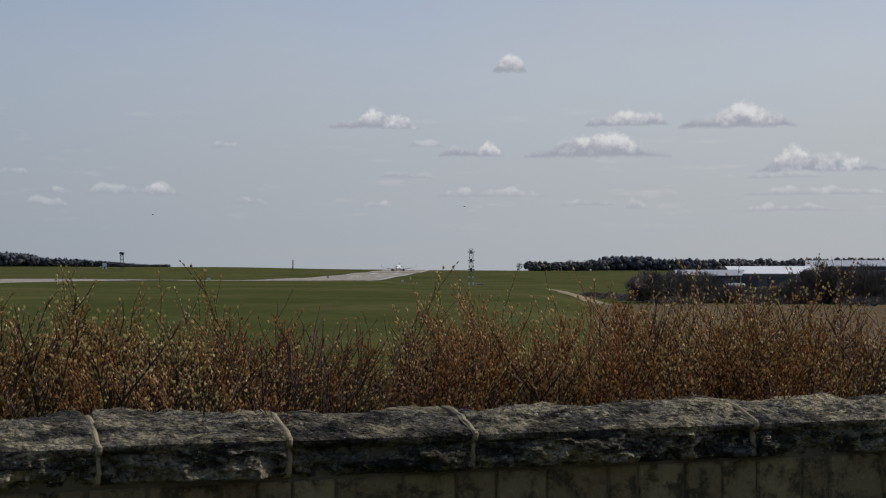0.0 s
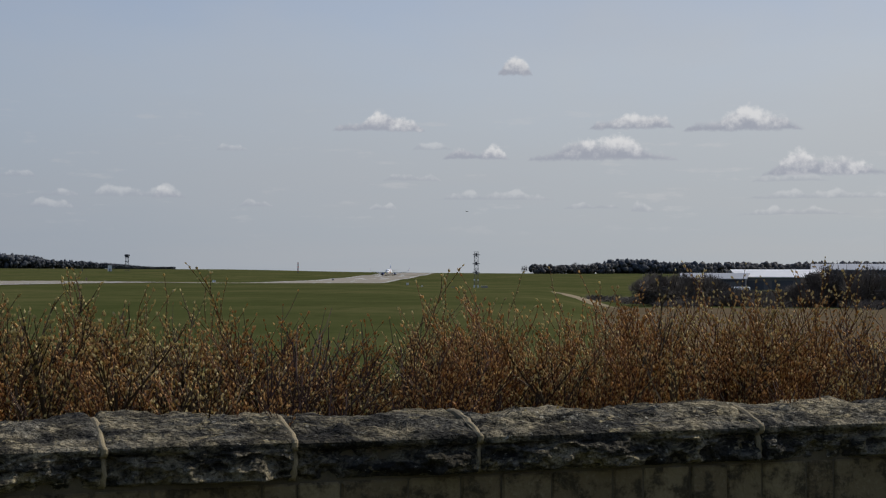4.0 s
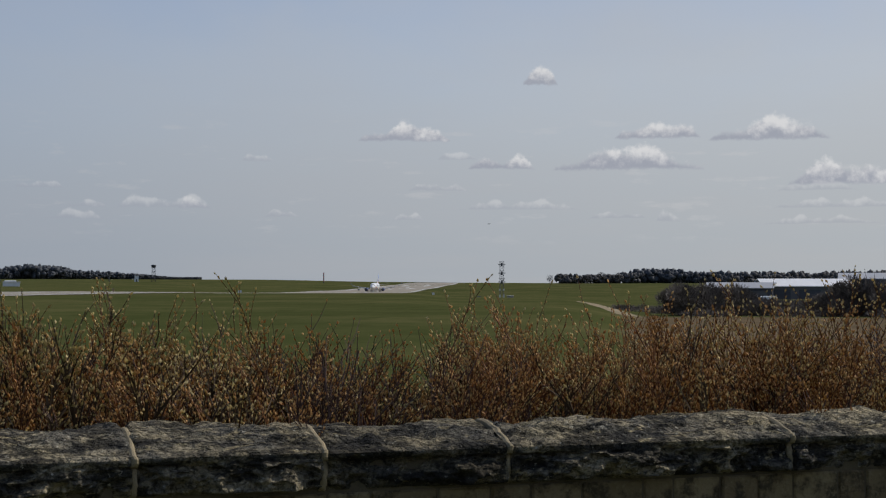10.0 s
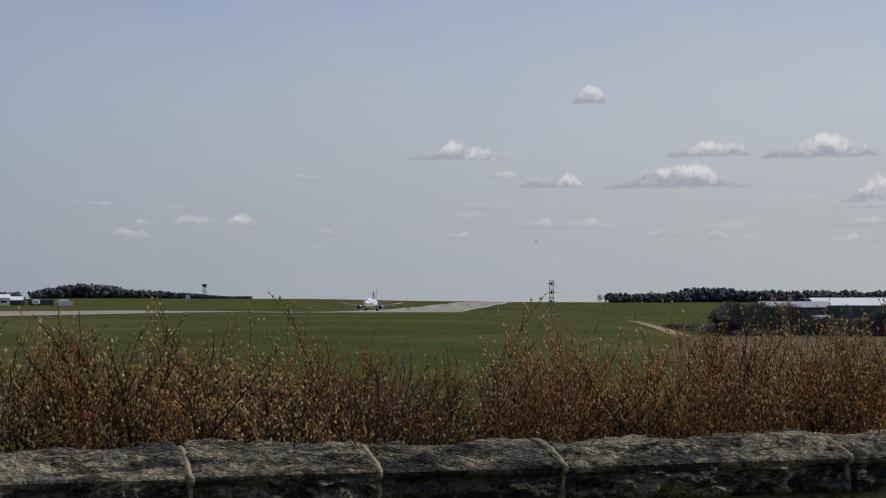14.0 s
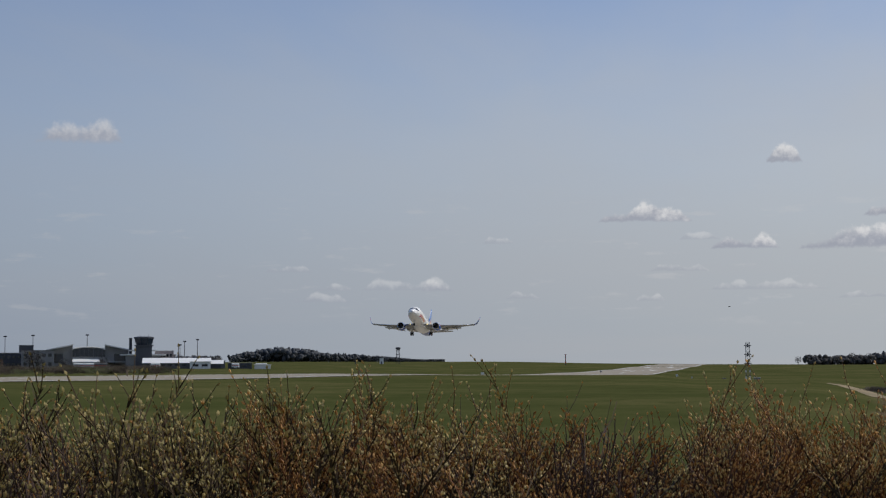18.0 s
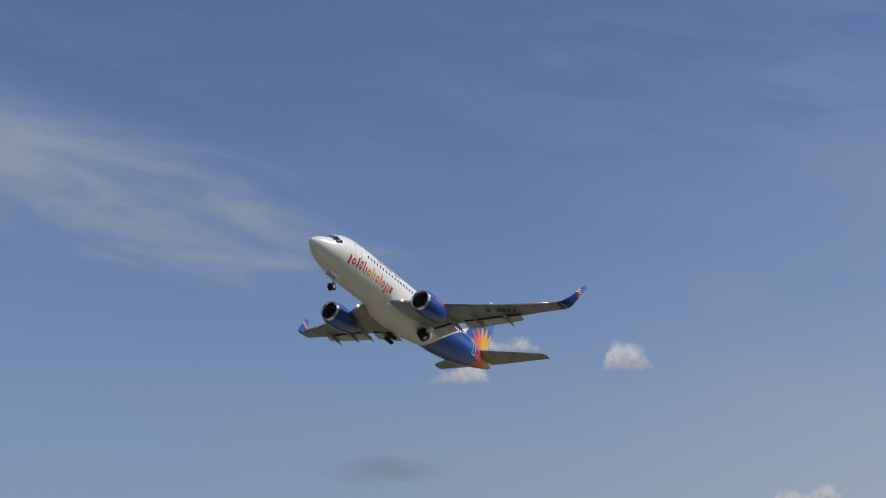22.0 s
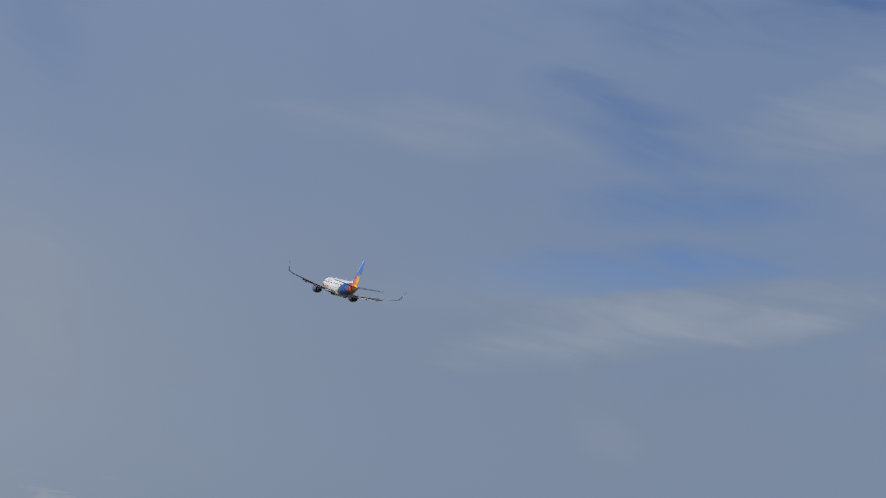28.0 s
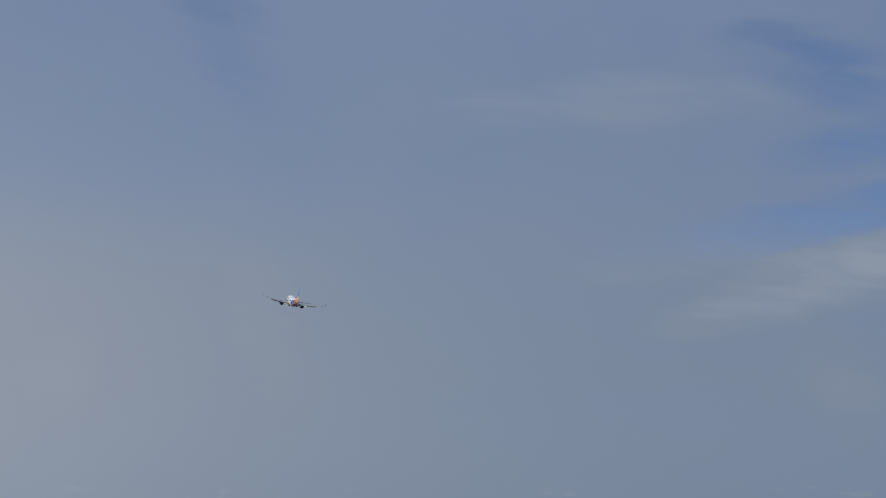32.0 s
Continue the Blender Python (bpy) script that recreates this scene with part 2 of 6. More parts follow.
        crown = N.m("MULTIPLY", N.m("SUBTRACT", 1.0, N.m("POWER", N.m("ABSOLUTE", u), 3.0)), N.m("ADD", 1.15, N.m("MULTIPLY", hump, 3.0)))
        over = N.m("SUBTRACT", N.m("SUBTRACT", crown, 0.45), N.m("SUBTRACT", v, N.m("MULTIPLY", lumps, 0.62)))
        under = N.m("MULTIPLY", N.m("ADD", N.m("ADD", v, 0.75), N.m("MULTIPLY", lumps, 0.25)), 2.0)
        al = N.m("MULTIPLY", N.step(N.m("MINIMUM", over, under), 0.0, 0.8 if left else 0.5), 0.90 if left else (0.34 if small else 0.92))
        lit = N.m("ADD", N.m("ADD", N.m("MULTIPLY", v, 0.75), N.m("MULTIPLY", lumps, 0.85)), N.m("MULTIPLY", u, 0.12))
        heap = N.vm("ADD", heap, N.comb(al, N.m("MULTIPLY", al, N.step(lit, -0.50, 0.60)), N.m("MULTIPLY", al, 1.0 if left else 0.0)))
    cover, lit, dull = N.sep(heap)
    share = N.m("DIVIDE", 1.0, N.m("MAXIMUM", cover, 0.001))
    crown = N.mix(N.m("MULTIPLY", dull, share), (0.68, 0.68, 0.69), (0.54, 0.55, 0.58))
    col = N.mix(N.m("MINIMUM", cover, 0.92), col, N.mix(N.m("MULTIPLY", lit, share), (0.33, 0.35, 0.41), crown))
    bg = N.add("ShaderNodeBackground")
    N.put(bg.inputs[0], col)
    bg.inputs[1].default_value = 1.0
    out = N.add("ShaderNodeOutputWorld")
    w.node_tree.links.new(bg.outputs[0], out.inputs[0])


make_world()
sun_data = bpy.data.lights.new("sun", "SUN")
sun_data.energy, sun_data.angle, sun_data.color = 2.9, radians(1.2), (1.0, 0.95, 0.87)
sun = new("sun", sun_data)
sun.matrix_world = look(az_dir(-SUN_AZ, SUN_EL) * 100, (0, 0, 0))

# ---- materials ----


def material(name, build):
    mat = bpy.data.materials.new(name)
    mat.use_nodes = True
    N = Nodes(mat.node_tree)
    out = N.add("ShaderNodeOutputMaterial")
    sh = build(N)
    mat.node_tree.links.new(sh, out.inputs[0])
    return mat


def bsdf(N, color, rough=0.6, metal=0.0, normal=None, spec=0.5, coat=0.0):
    b = N.add("ShaderNodeBsdfPrincipled")
    N.put(b.inputs["Base Color"], (*color, 1) if isinstance(color, tuple) else color)
    N.put(b.inputs["Roughness"], rough)
    N.put(b.inputs["Metallic"], metal)
    b.inputs["Specular IOR Level"].default_value = spec
    b.inputs["Coat Weight"].default_value = coat
    if normal is not None:
        N.put(b.inputs["Normal"], normal)
    return b.outputs[0]


def obj(N):
    return N.add("ShaderNodeTexCoord").outputs["Object"]


def rnd(N):
    return N.add("ShaderNodeObjectInfo").outputs["Random"]


def island(N):
    return N.add("ShaderNodeNewGeometry").outputs["Random Per Island"]


def plain(name, color, rough=0.6, metal=0.0, vary=0.12, scale=3.0, spec=0.4, coat=0.0, relief=0.0):
    """Painted or bare surface with grain and stains at two scales."""
    def build(N):
        p = obj(N)
        a, b = N.noise(p, scale, 5.0), N.noise(p, scale * 9, 3.0)
        k = N.m("ADD", N.m("MULTIPLY", N.m("SUBTRACT", a, 0.5), vary * 2.2), N.m("MULTIPLY", N.m("SUBTRACT", b, 0.5), vary))
        k = N.m("ADD", 1.0, k)
        c = N.mix(1.0, color, N.comb(k, k, k), "MULTIPLY")
        nrm = N.bump(b, 0.5, relief) if relief else None
        return bsdf(N, c, N.m("ADD", rough, N.m("MULTIPLY", N.m("SUBTRACT", a, 0.5), 0.2)), metal, nrm, spec, coat)
    return material(name, build)


def build_grass(N):
    p = obj(N)
    x, y, z = N.sep(p)
    big = N.noise(p, 0.006, 4.0)
    mid = N.noise(N.comb(N.m("MULTIPLY", x, 0.7), N.m("MULTIPLY", y, 0.5), z), 0.05, 6.0, 0.66)
    tuft = N.noise(N.comb(x, N.m("MULTIPLY", y, 0.45), z), 0.30, 6.0, 0.70)
    small = N.noise(p, 1.7, 6.0, 0.65)
    c = N.mix(N.step(big, 0.35, 0.65), (0.058, 0.066, 0.022), (0.080, 0.082, 0.030))
    c = N.mix(N.m("MULTIPLY", N.step(mid, 0.42, 0.66), 0.70), c, (0.125, 0.112, 0.046))
    c = N.mix(N.m("MULTIPLY", N.step(tuft, 0.48, 0.66), 0.45), c, (0.036, 0.046, 0.014))
    c = N.mix(N.m("MULTIPLY", N.step(small, 0.35, 0.75), 0.35), c, (0.042, 0.053, 0.016))
    # rough dry field beside the mown strip
    r = N.m("SQRT", N.m("ADD", N.m("MULTIPLY", x, x), N.m("MULTIPLY", y, y)))
    edge = N.m("ADD", N.m("DIVIDE", x, N.m("MAXIMUM", y, 1.0)), N.m("MULTIPLY", N.m("SUBTRACT", N.noise(p, 0.09, 5.0, 0.6), 0.5), 0.045))
    rr = N.m("ADD", r, N.m("MULTIPLY", N.m("SUBTRACT", N.noise(p, 0.07, 4.0), 0.5), 26.0))
    dry = N.m("MULTIPLY", N.m("MULTIPLY", N.step(edge, 0.094, 0.112), N.m("SUBTRACT", 1.0, N.step(rr, 138.0, 148.0))), N.step(y, 8.0, 22.0))
    straw = N.mix(N.step(N.noise(p, 0.12, 5.0, 0.6), 0.35, 0.65), (0.150, 0.108, 0.068), (0.105, 0.080, 0.046))
    straw = N.mix(N.m("MULTIPLY", N.step(small, 0.4, 0.7), 0.5), straw, (0.085, 0.066, 0.036))
    c = N.mix(dry, c, straw)
    return bsdf(N, c, 0.95, 0.0, N.bump(small, 0.6, 0.08), 0.0)


def build_runway(N):
    p = obj(N)
    x, y, z = N.sep(p)
    a = N.noise(N.comb(x, N.m("MULTIPLY", y, 0.06), z), 0.25, 5.0)
    b = N.noise(p, 2.0, 6.0, 0.7)
    c = N.mix(a, (0.24, 0.205, 0.150), (0.35, 0.305, 0.235))
    c = N.mix(N.m("MULTIPLY", b, 0.3), c, (0.20, 0.18, 0.15))
    return bsdf(N, c, 0.85, 0.0, N.bump(b, 0.3, 0.01), 0.25)


def build_coping(N):
    p = obj(N)
    x, y, z = N.sep(p)
    o = N.comb(N.m("ADD", N.m("MULTIPLY", x, 0.85), N.m("MULTIPLY", rnd(N), 30.0)), y, z)
    a, b, d = N.noise(o, 5.0, 6.0, 0.62), N.noise(o, 19.0, 7.0, 0.68, 0.6), N.noise(o, 85.0, 5.0, 0.68)
    lump = N.cells(N.vm("ADD", o, N.comb(N.m("MULTIPLY", b, 0.06), N.m("MULTIPLY", d, 0.02), N.m("MULTIPLY", a, 0.05))), 26.0)
    grit = N.cells(N.vm("ADD", o, N.comb(N.m("MULTIPLY", d, 0.02), 0.0, N.m("MULTIPLY", b, 0.03))), 70.0)
    c = N.mix(N.step(a, 0.40, 0.60), (0.130, 0.120, 0.100), (0.300, 0.255, 0.170))
    # soot crust in ragged patches at two scales
    crust = N.noise(N.comb(N.m("ADD", N.m("MULTIPLY", x, 0.55), N.m("MULTIPLY", rnd(N), 23.0)), N.m("MULTIPLY", y, 1.2), N.m("MULTIPLY", z, 1.6)), 7.5, 7.0, 0.68, 0.5)
    c = N.mix(N.m("MULTIPLY", N.step(crust, 0.46, 0.57), 0.84), c, (0.015, 0.015, 0.015))
    c = N.mix(N.m("MULTIPLY", N.step(b, 0.50, 0.62), 0.55), c, (0.013, 0.013, 0.013))
    # bare sandstone showing where the crust has flaked
    flake = N.noise(N.comb(N.m("ADD", N.m("MULTIPLY", x, 0.7), N.m("MULTIPLY", rnd(N), 17.0)), N.m("MULTIPLY", y, 1.5), N.m("MULTIPLY", z, 1.5)), 12.0, 7.0, 0.70, 0.8)
    c = N.mix(N.m("MULTIPLY", N.step(flake, 0.58, 0.66), 0.75), c, (0.36, 0.30, 0.18))
    c = N.mix(N.m("MULTIPLY", N.step(d, 0.50, 0.62), 0.60), c, (0.010, 0.010, 0.010))
    # pale lichen specks
    c = N.mix(N.m("MULTIPLY", N.step(N.noise(o, 48.0, 4.0, 0.6), 0.63, 0.68), 0.7), c, (0.36, 0.34, 0.28))
    k = N.m("ADD", 0.80, N.m("MULTIPLY", N.m("FRACT", N.m("MULTIPLY", rnd(N), 7.3)), 0.55))
    c = N.mix(1.0, c, N.comb(k, N.m("MULTIPLY", k, 0.985), N.m("MULTIPLY", k, 0.93)), "MULTIPLY")
    hgt = N.m("ADD", N.m("MULTIPLY", b, 0.55), N.m("ADD", N.m("MULTIPLY", d, 0.25), N.m("ADD", N.m("MULTIPLY", lump, 0.75), N.m("MULTIPLY", grit, 0.35))))
    return bsdf(N, c, 0.95, 0.0, N.bump(hgt, 1.0, 0.040), 0.1)


def build_block(N):
    p = obj(N)
    o = N.vm("ADD", p, N.comb(N.m("MULTIPLY", rnd(N), 40.0), 0.0, 0.0))
    a, b = N.noise(o, 14.0, 6.0, 0.66), N.noise(o, 60.0, 5.0, 0.65)
    tone = N.mix(rnd(N), (0.150, 0.112, 0.060), (0.230, 0.178, 0.095))
    c = N.mix(N.m("MULTIPLY", N.step(a, 0.44, 0.64), 0.85), tone, (0.040, 0.032, 0.020))
    c = N.mix(N.m("MULTIPLY", N.step(b, 0.5, 0.75), 0.4), c, (0.30, 0.25, 0.15))
    return bsdf(N, c, 0.95, 0.0, N.bump(N.m("ADD", a, N.m("MULTIPLY", b, 0.5)), 0.9, 0.015), 0.1)


def build_bark(dark, light):
    def build(N):
        p = obj(N)
        a = N.noise(p, 9.0, 3.0)
        c = N.mix(N.m("ADD", N.m("MULTIPLY", island(N), 0.7), N.m("MULTIPLY", a, 0.4)), dark, light)
        return bsdf(N, c, 0.75, 0.0, None, 0.25)
    return build


def build_bud(a, b):
    def build(N):
        c = N.mix(island(N), a, b)
        s = N.add("ShaderNodeBsdfTranslucent")
        N.put(s.inputs[0], c)
        m = N.add("ShaderNodeMixShader")
        m.inputs[0].default_value = 0.5
        N.t.links.new(bsdf(N, c, 0.6, 0.0, None, 0.3), m.inputs[1])
        N.t.links.new(s.outputs[0], m.inputs[2])
        return m.outputs[0]
    return build


def sun_livery(white_front):
    """Airliner paint: white, with a blue tail sweep and a red to yellow sunburst on it."""
    def build(N):
        x, y, z = N.sep(obj(N))
        s = N.m("SUBTRACT", 15.0, y)
        dirt = N.noise(N.comb(N.m("MULTIPLY", y, 0.35), x, z), 2.2, 6.0, 0.6)
        white = N.mix(N.m("MULTIPLY", N.step(dirt, 0.45, 0.8), 0.35), (0.88, 0.87, 0.84), (0.70, 0.67, 0.60))
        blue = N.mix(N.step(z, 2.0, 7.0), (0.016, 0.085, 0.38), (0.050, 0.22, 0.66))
        if white_front:
            e = N.m("SUBTRACT", 1.0, N.m("EXPONENT", N.m("DIVIDE", N.m("SUBTRACT", 19.6, s), 3.7)))
            zb = N.m("ADD", -2.1, N.m("MULTIPLY", e, 4.3))
            c = N.mix(N.step(N.m("SUBTRACT", zb, z), -0.03, 0.03), white, blue)
        else:
            c = blue
        ds, dz = N.m("SUBTRACT", 30.9, s), N.m("SUBTRACT", z, 0.7)
        r = N.m("SQRT", N.m("ADD", N.m("MULTIPLY", ds, ds), N.m("MULTIPLY", dz, dz)))
        ang = N.m("ARCTAN2", dz, ds)
        saw = N.m("PINGPONG", N.m("ADD", N.m("MULTIPLY", ang, 3.3), 13.2), 0.5)
        edge = N.m("ADD", 2.5, N.m("MULTIPLY", saw, 2.5))
        sunm = N.step(N.m("SUBTRACT", edge, r), -0.04, 0.04)
        warm = N.ramp(N.m("DIVIDE", N.m("ADD", N.m("SUBTRACT", s, 26.4), N.m("MULTIPLY", z, 0.15)), 5.2),
                      [(0.0, (0.70, 0.09, 0.12)), (0.50, (0.74, 0.07, 0.05)), (0.72, (0.85, 0.22, 0.02)), (0.86, (0.90, 0.46, 0.02))])
        c = N.mix(sunm, c, warm)
        return bsdf(N, c, N.m("ADD", 0.22, N.m("MULTIPLY", dirt, 0.15)), 0.0, None, 0.5, 0.3)
    return build


def build_nacelle(N):
    x, y, z = N.sep(obj(N))
    n = N.noise(N.comb(N.m("MULTIPLY", y, 0.7), x, z), 1.1, 3.0)
    flame = N.step(N.m("ADD", N.m("MULTIPLY", n, 1.5), N.m("MULTIPLY", N.m("ABSOLUTE", N.m("ADD", z, 1.45)), -1.6)), 0.60, 0.74)
    c = N.mix(flame, (0.014, 0.080, 0.38), (0.46, 0.12, 0.22))
    return bsdf(N, c, 0.22, 0.0, None, 0.5, 0.5)


def build_winglet(N):
    x, y, z = N.sep(obj(N))
    t = N.m("ADD", N.m("MULTIPLY", N.m("SUBTRACT", z, 1.85), 0.9), N.m("MULTIPLY", N.m("ADD", y, 5.5), -0.75))
    c = N.ramp(t, [(0.0, (0.012, 0.062, 0.30)), (0.30, (0.012, 0.07, 0.34)), (0.38, (0.72, 0.10, 0.05)), (0.62, (0.90, 0.42, 0.03)), (0.80, (0.72, 0.12, 0.06)), (0.9, (0.03, 0.15, 0.5))])
    return bsdf(N, c, 0.25, 0.0, None, 0.5, 0.3)


def build_logo(N):
    y = N.sep(obj(N))[1]
    c = N.ramp(N.m("DIVIDE", N.m("SUBTRACT", 11.6, y), 7.2),
               [(0.0, (0.55, 0.010, 0.03)), (0.40, (0.60, 0.015, 0.03)), (0.46, (0.85, 0.33, 0.02)), (0.75, (0.80, 0.16, 0.02)), (1.0, (0.62, 0.05, 0.03))])
    return bsdf(N, c, 0.35)


def build_wing_grey(N):
    x, y, z = N.sep(obj(N))
    p = N.comb(x, N.m("MULTIPLY", y, 0.3), z)
    a, b = N.noise(p, 1.3, 5.0), N.noise(p, 14.0, 4.0)
    c = N.mix(N.step(a, 0.4, 0.7), (0.36, 0.36, 0.34), (0.25, 0.245, 0.225))
    c = N.mix(N.m("MULTIPLY", N.step(b, 0.55, 0.8), 0.35), c, (0.16, 0.155, 0.14))
    line = N.m("MINIMUM", N.m("PINGPONG", x, 0.95), 1.0)
    c = N.mix(N.m("MULTIPLY", N.m("LESS_THAN", line, 0.018), 0.5), c, (0.1, 0.1, 0.1))
    return bsdf(N, c, 0.42, 0.0, None, 0.5)


M = {
    "grass": material("mown airfield grass", build_grass),
    "runway": material("pale grooved asphalt", build_runway),
    "marking": plain("white runway paint", (0.62, 0.62, 0.58), 0.7, vary=0.2, scale=0.8),
    "coping": material("sooty rock-faced sandstone", build_coping),
    "block": material("weathered sandstone", build_block),
    "old_mortar": plain("dark weathered mortar", (0.105, 0.084, 0.050), 0.95, vary=0.4, scale=20, relief=0.006),
    "mortar": plain("old lime mortar", (0.27, 0.215, 0.125), 0.95, vary=0.4, scale=20, relief=0.006),
    "stem_red": material("red-brown twigs", build_bark((0.030, 0.013, 0.006), (0.22, 0.092, 0.032))),
    "bud_green": material("pale green opening buds", build_bud((0.36, 0.28, 0.10), (0.62, 0.52, 0.24))),
    "stem_grey": material("grey-purple twigs", build_bark((0.034, 0.022, 0.019), (0.17, 0.108, 0.080))),
    "stem_tall": material("yellow-brown twigs", build_bark((0.022, 0.015, 0.009), (0.11, 0.070, 0.034))),
    "flap": plain("pale grey flap paint", (0.62, 0.62, 0.60), 0.4, 0.0, 0.12, 3.0),
    "bud": material("pale opening buds", build_bud((0.46, 0.33, 0.12), (0.78, 0.66, 0.34))),
    "bud_brown": material("dry brown buds", build_bud((0.40, 0.19, 0.055), (0.72, 0.49, 0.20))),
    "bare": material("bare dark twigs", build_bark((0.018, 0.015, 0.013), (0.060, 0.048, 0.038))),
    "bush": material("bare brown bush twigs", build_bark((0.050, 0.043, 0.038), (0.130, 0.108, 0.090))),
    "scrub": material("dark brown scrub twigs", build_bark((0.022, 0.018, 0.013), (0.075, 0.058, 0.040))),
    # distance haze is mixed into both crown colours: paler, greyer, evergreens bluer
    "wood_far": material("bare winter crowns with painted haze", build_bark((0.070, 0.066, 0.064), (0.095, 0.090, 0.086))),
    "conifer": material("dark evergreen foliage with painted haze", build_bark((0.054, 0.059, 0.066), (0.070, 0.074, 0.080))),
    "rough_green": material("rough green scrub", build_bark((0.040, 0.048, 0.018), (0.100, 0.110, 0.045))),
    "dry": material("dry straw grass", build_bark((0.16, 0.125, 0.075), (0.34, 0.27, 0.17))),
    "livery": material("airliner paint", sun_livery(True)),
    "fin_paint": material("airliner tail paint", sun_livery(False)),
    "nacelle": material("blue nacelle paint", build_nacelle),
    "winglet": material("winglet paint", build_winglet),
    "logo": material("red to orange wordmark paint", build_logo),
    "wing": material("grey wing paint", build_wing_grey),
    "metal": plain("polished metal", (0.72, 0.72, 0.72), 0.2, 1.0, 0.08, 4.0),
    "hot_metal": plain("burnt exhaust metal", (0.30, 0.27, 0.24), 0.4, 0.9, 0.2, 4.0),
    # near-black paint stands in for the shade inside gaps and engine openings
    "dark": plain("black painted cavity shade", (0.012, 0.012, 0.013), 0.7, 0.0, 0.2, 5.0),
    "tyre": plain("tyre rubber", (0.02, 0.02, 0.02), 0.75, 0.0, 0.2, 8.0),
    "gear": plain("white gear paint", (0.55, 0.55, 0.53), 0.45, 0.0, 0.2, 6.0),
    "glass": plain("dark window glass", (0.015, 0.018, 0.022), 0.08, 0.0, 0.1, 3.0, 0.7),
    "tinted": plain("dark tinted glass", (0.020, 0.030, 0.045), 0.25, 0.0, 0.1, 3.0, 0.25),
    "steel": plain("grey galvanised steel", (0.16, 0.16, 0.165), 0.55, 0.4, 0.15, 2.0),
    "dark_steel": plain("dark painted steel", (0.045, 0.047, 0.055), 0.6, 0.0, 0.2, 2.0),
    "white": plain("white painted metal", (0.74, 0.74, 0.72), 0.5, 0.0, 0.1, 1.5),
    "red": plain("red painted metal", (0.45, 0.06, 0.04), 0.55, 0.0, 0.15, 2.0),
    "roof": plain("pale metal roofing", (0.74, 0.72, 0.68), 0.45, 0.0, 0.12, 0.3),
    "grey_roof": plain("weathered grey metal roofing", (0.36, 0.355, 0.35), 0.5, 0.0, 0.14, 0.3),
    "grey_wall": plain("grey cladding", (0.115, 0.115, 0.118), 0.6, 0.0, 0.12, 0.4),
    "pale_wall": plain("pale grey cladding", (0.25, 0.25, 0.25), 0.6, 0.0, 0.12, 0.4),
    "pink_wall": plain("pinkish grey render", (0.34, 0.29, 0.285), 0.7, 0.0, 0.12, 0.4),
    "blue_wall": plain("blue-grey cladding", (0.36, 0.41, 0.48), 0.55, 0.0, 0.1, 0.4),
    # lifted and blued a little: distance haze put into the cladding colour
    "dark_wall": plain("dark cladding", (0.060, 0.065, 0.078), 0.6, 0.0, 0.15, 0.4),
    "green_roof": plain("dark green sheet roof", (0.030, 0.040, 0.034), 0.6, 0.0, 0.2, 0.4),
    "brick": plain("brown brickwork", (0.20, 0.125, 0.09), 0.85, 0.0, 0.2, 1.0),
    "feather": plain("dark feathers", (0.03, 0.028, 0.026), 0.8, 0.0, 0.2, 8.0),
}


def build_lamp(N):
    e = N.add("ShaderNodeEmission")
    e.inputs[0].default_value = (1.0, 0.78, 0.32, 1)
    e.inputs[1].default_value = 1.6
    return e.outputs[0]


def build_straw(N):
    p = obj(N)
    a, b, d = N.noise(p, 0.08, 4.0), N.noise(p, 0.9, 5.0), N.noise(p, 6.0, 4.0)
    c = N.mix(N.step(a, 0.35, 0.65), (0.27, 0.205, 0.115), (0.20, 0.16, 0.085))
    c = N.mix(N.m("MULTIPLY", N.step(b, 0.4, 0.7), 0.5), c, (0.13, 0.10, 0.055))
    c = N.mix(N.m("MULTIPLY", d, 0.3), c, (0.36, 0.29, 0.18))
    return bsdf(N, c, 0.9, 0.0, N.bump(b, 0.6, 0.1), 0.15)


M["straw"] = material("dry rough grass", build_straw)
M["lamp"] = material("lit landing light", build_lamp)

# ---- mesh helpers ----


def to_mesh(name, data, mats, smooth=False):
    me = bpy.data.meshes.new(name)
    if isinstance(data, bmesh.types.BMesh):
        data.to_mesh(me)
        data.free()
    else:
        me.from_pydata([tuple(v) for v in data[0]], [], data[1])
    for m in mats if isinstance(mats, (list, tuple)) else (mats,):
        me.materials.append(m)
    if smooth:
        me.polygons.foreach_set("use_smooth", [True] * len(me.polygons))
    me.update()
    return me


def part(name, data, mat, parent=None, label="", smooth=False, m=None):
    """One mesh object, under a thing or under a part."""
    ob = new(name, data if isinstance(data, bpy.types.Mesh) else to_mesh(name, data, mat, smooth))
    if parent is not None:
        ob.parent = parent
    if m is not None:
        ob.matrix_basis = m
    if label:
        tagged(ob, label)
    return ob


def thing(name, m, label, category, group="", kind=""):
    ob = new(name)
    ob.matrix_basis = m
    return tagged(ob, label, category, group, kind)


def box(x0, y0, z0, x1, y1, z1, bevel=0.0):
    bm = bmesh.new()
    bmesh.ops.create_cube(bm, size=1.0, matrix=Matrix.Translation(((x0 + x1) / 2, (y0 + y1) / 2, (z0 + z1) / 2)) @ Matrix.Diagonal((x1 - x0, y1 - y0, z1 - z0, 1)))
    if bevel:
        bmesh.ops.bevel(bm, geom=bm.edges[:], offset=bevel, segments=1, affect="EDGES")
    return bm


def join(*datas):
    vs, fs = [], []
    for v, f in datas:
        o = len(vs)
        vs.extend(v)
        fs.extend([tuple(i + o for i in q) for q in f])
    return vs, fs


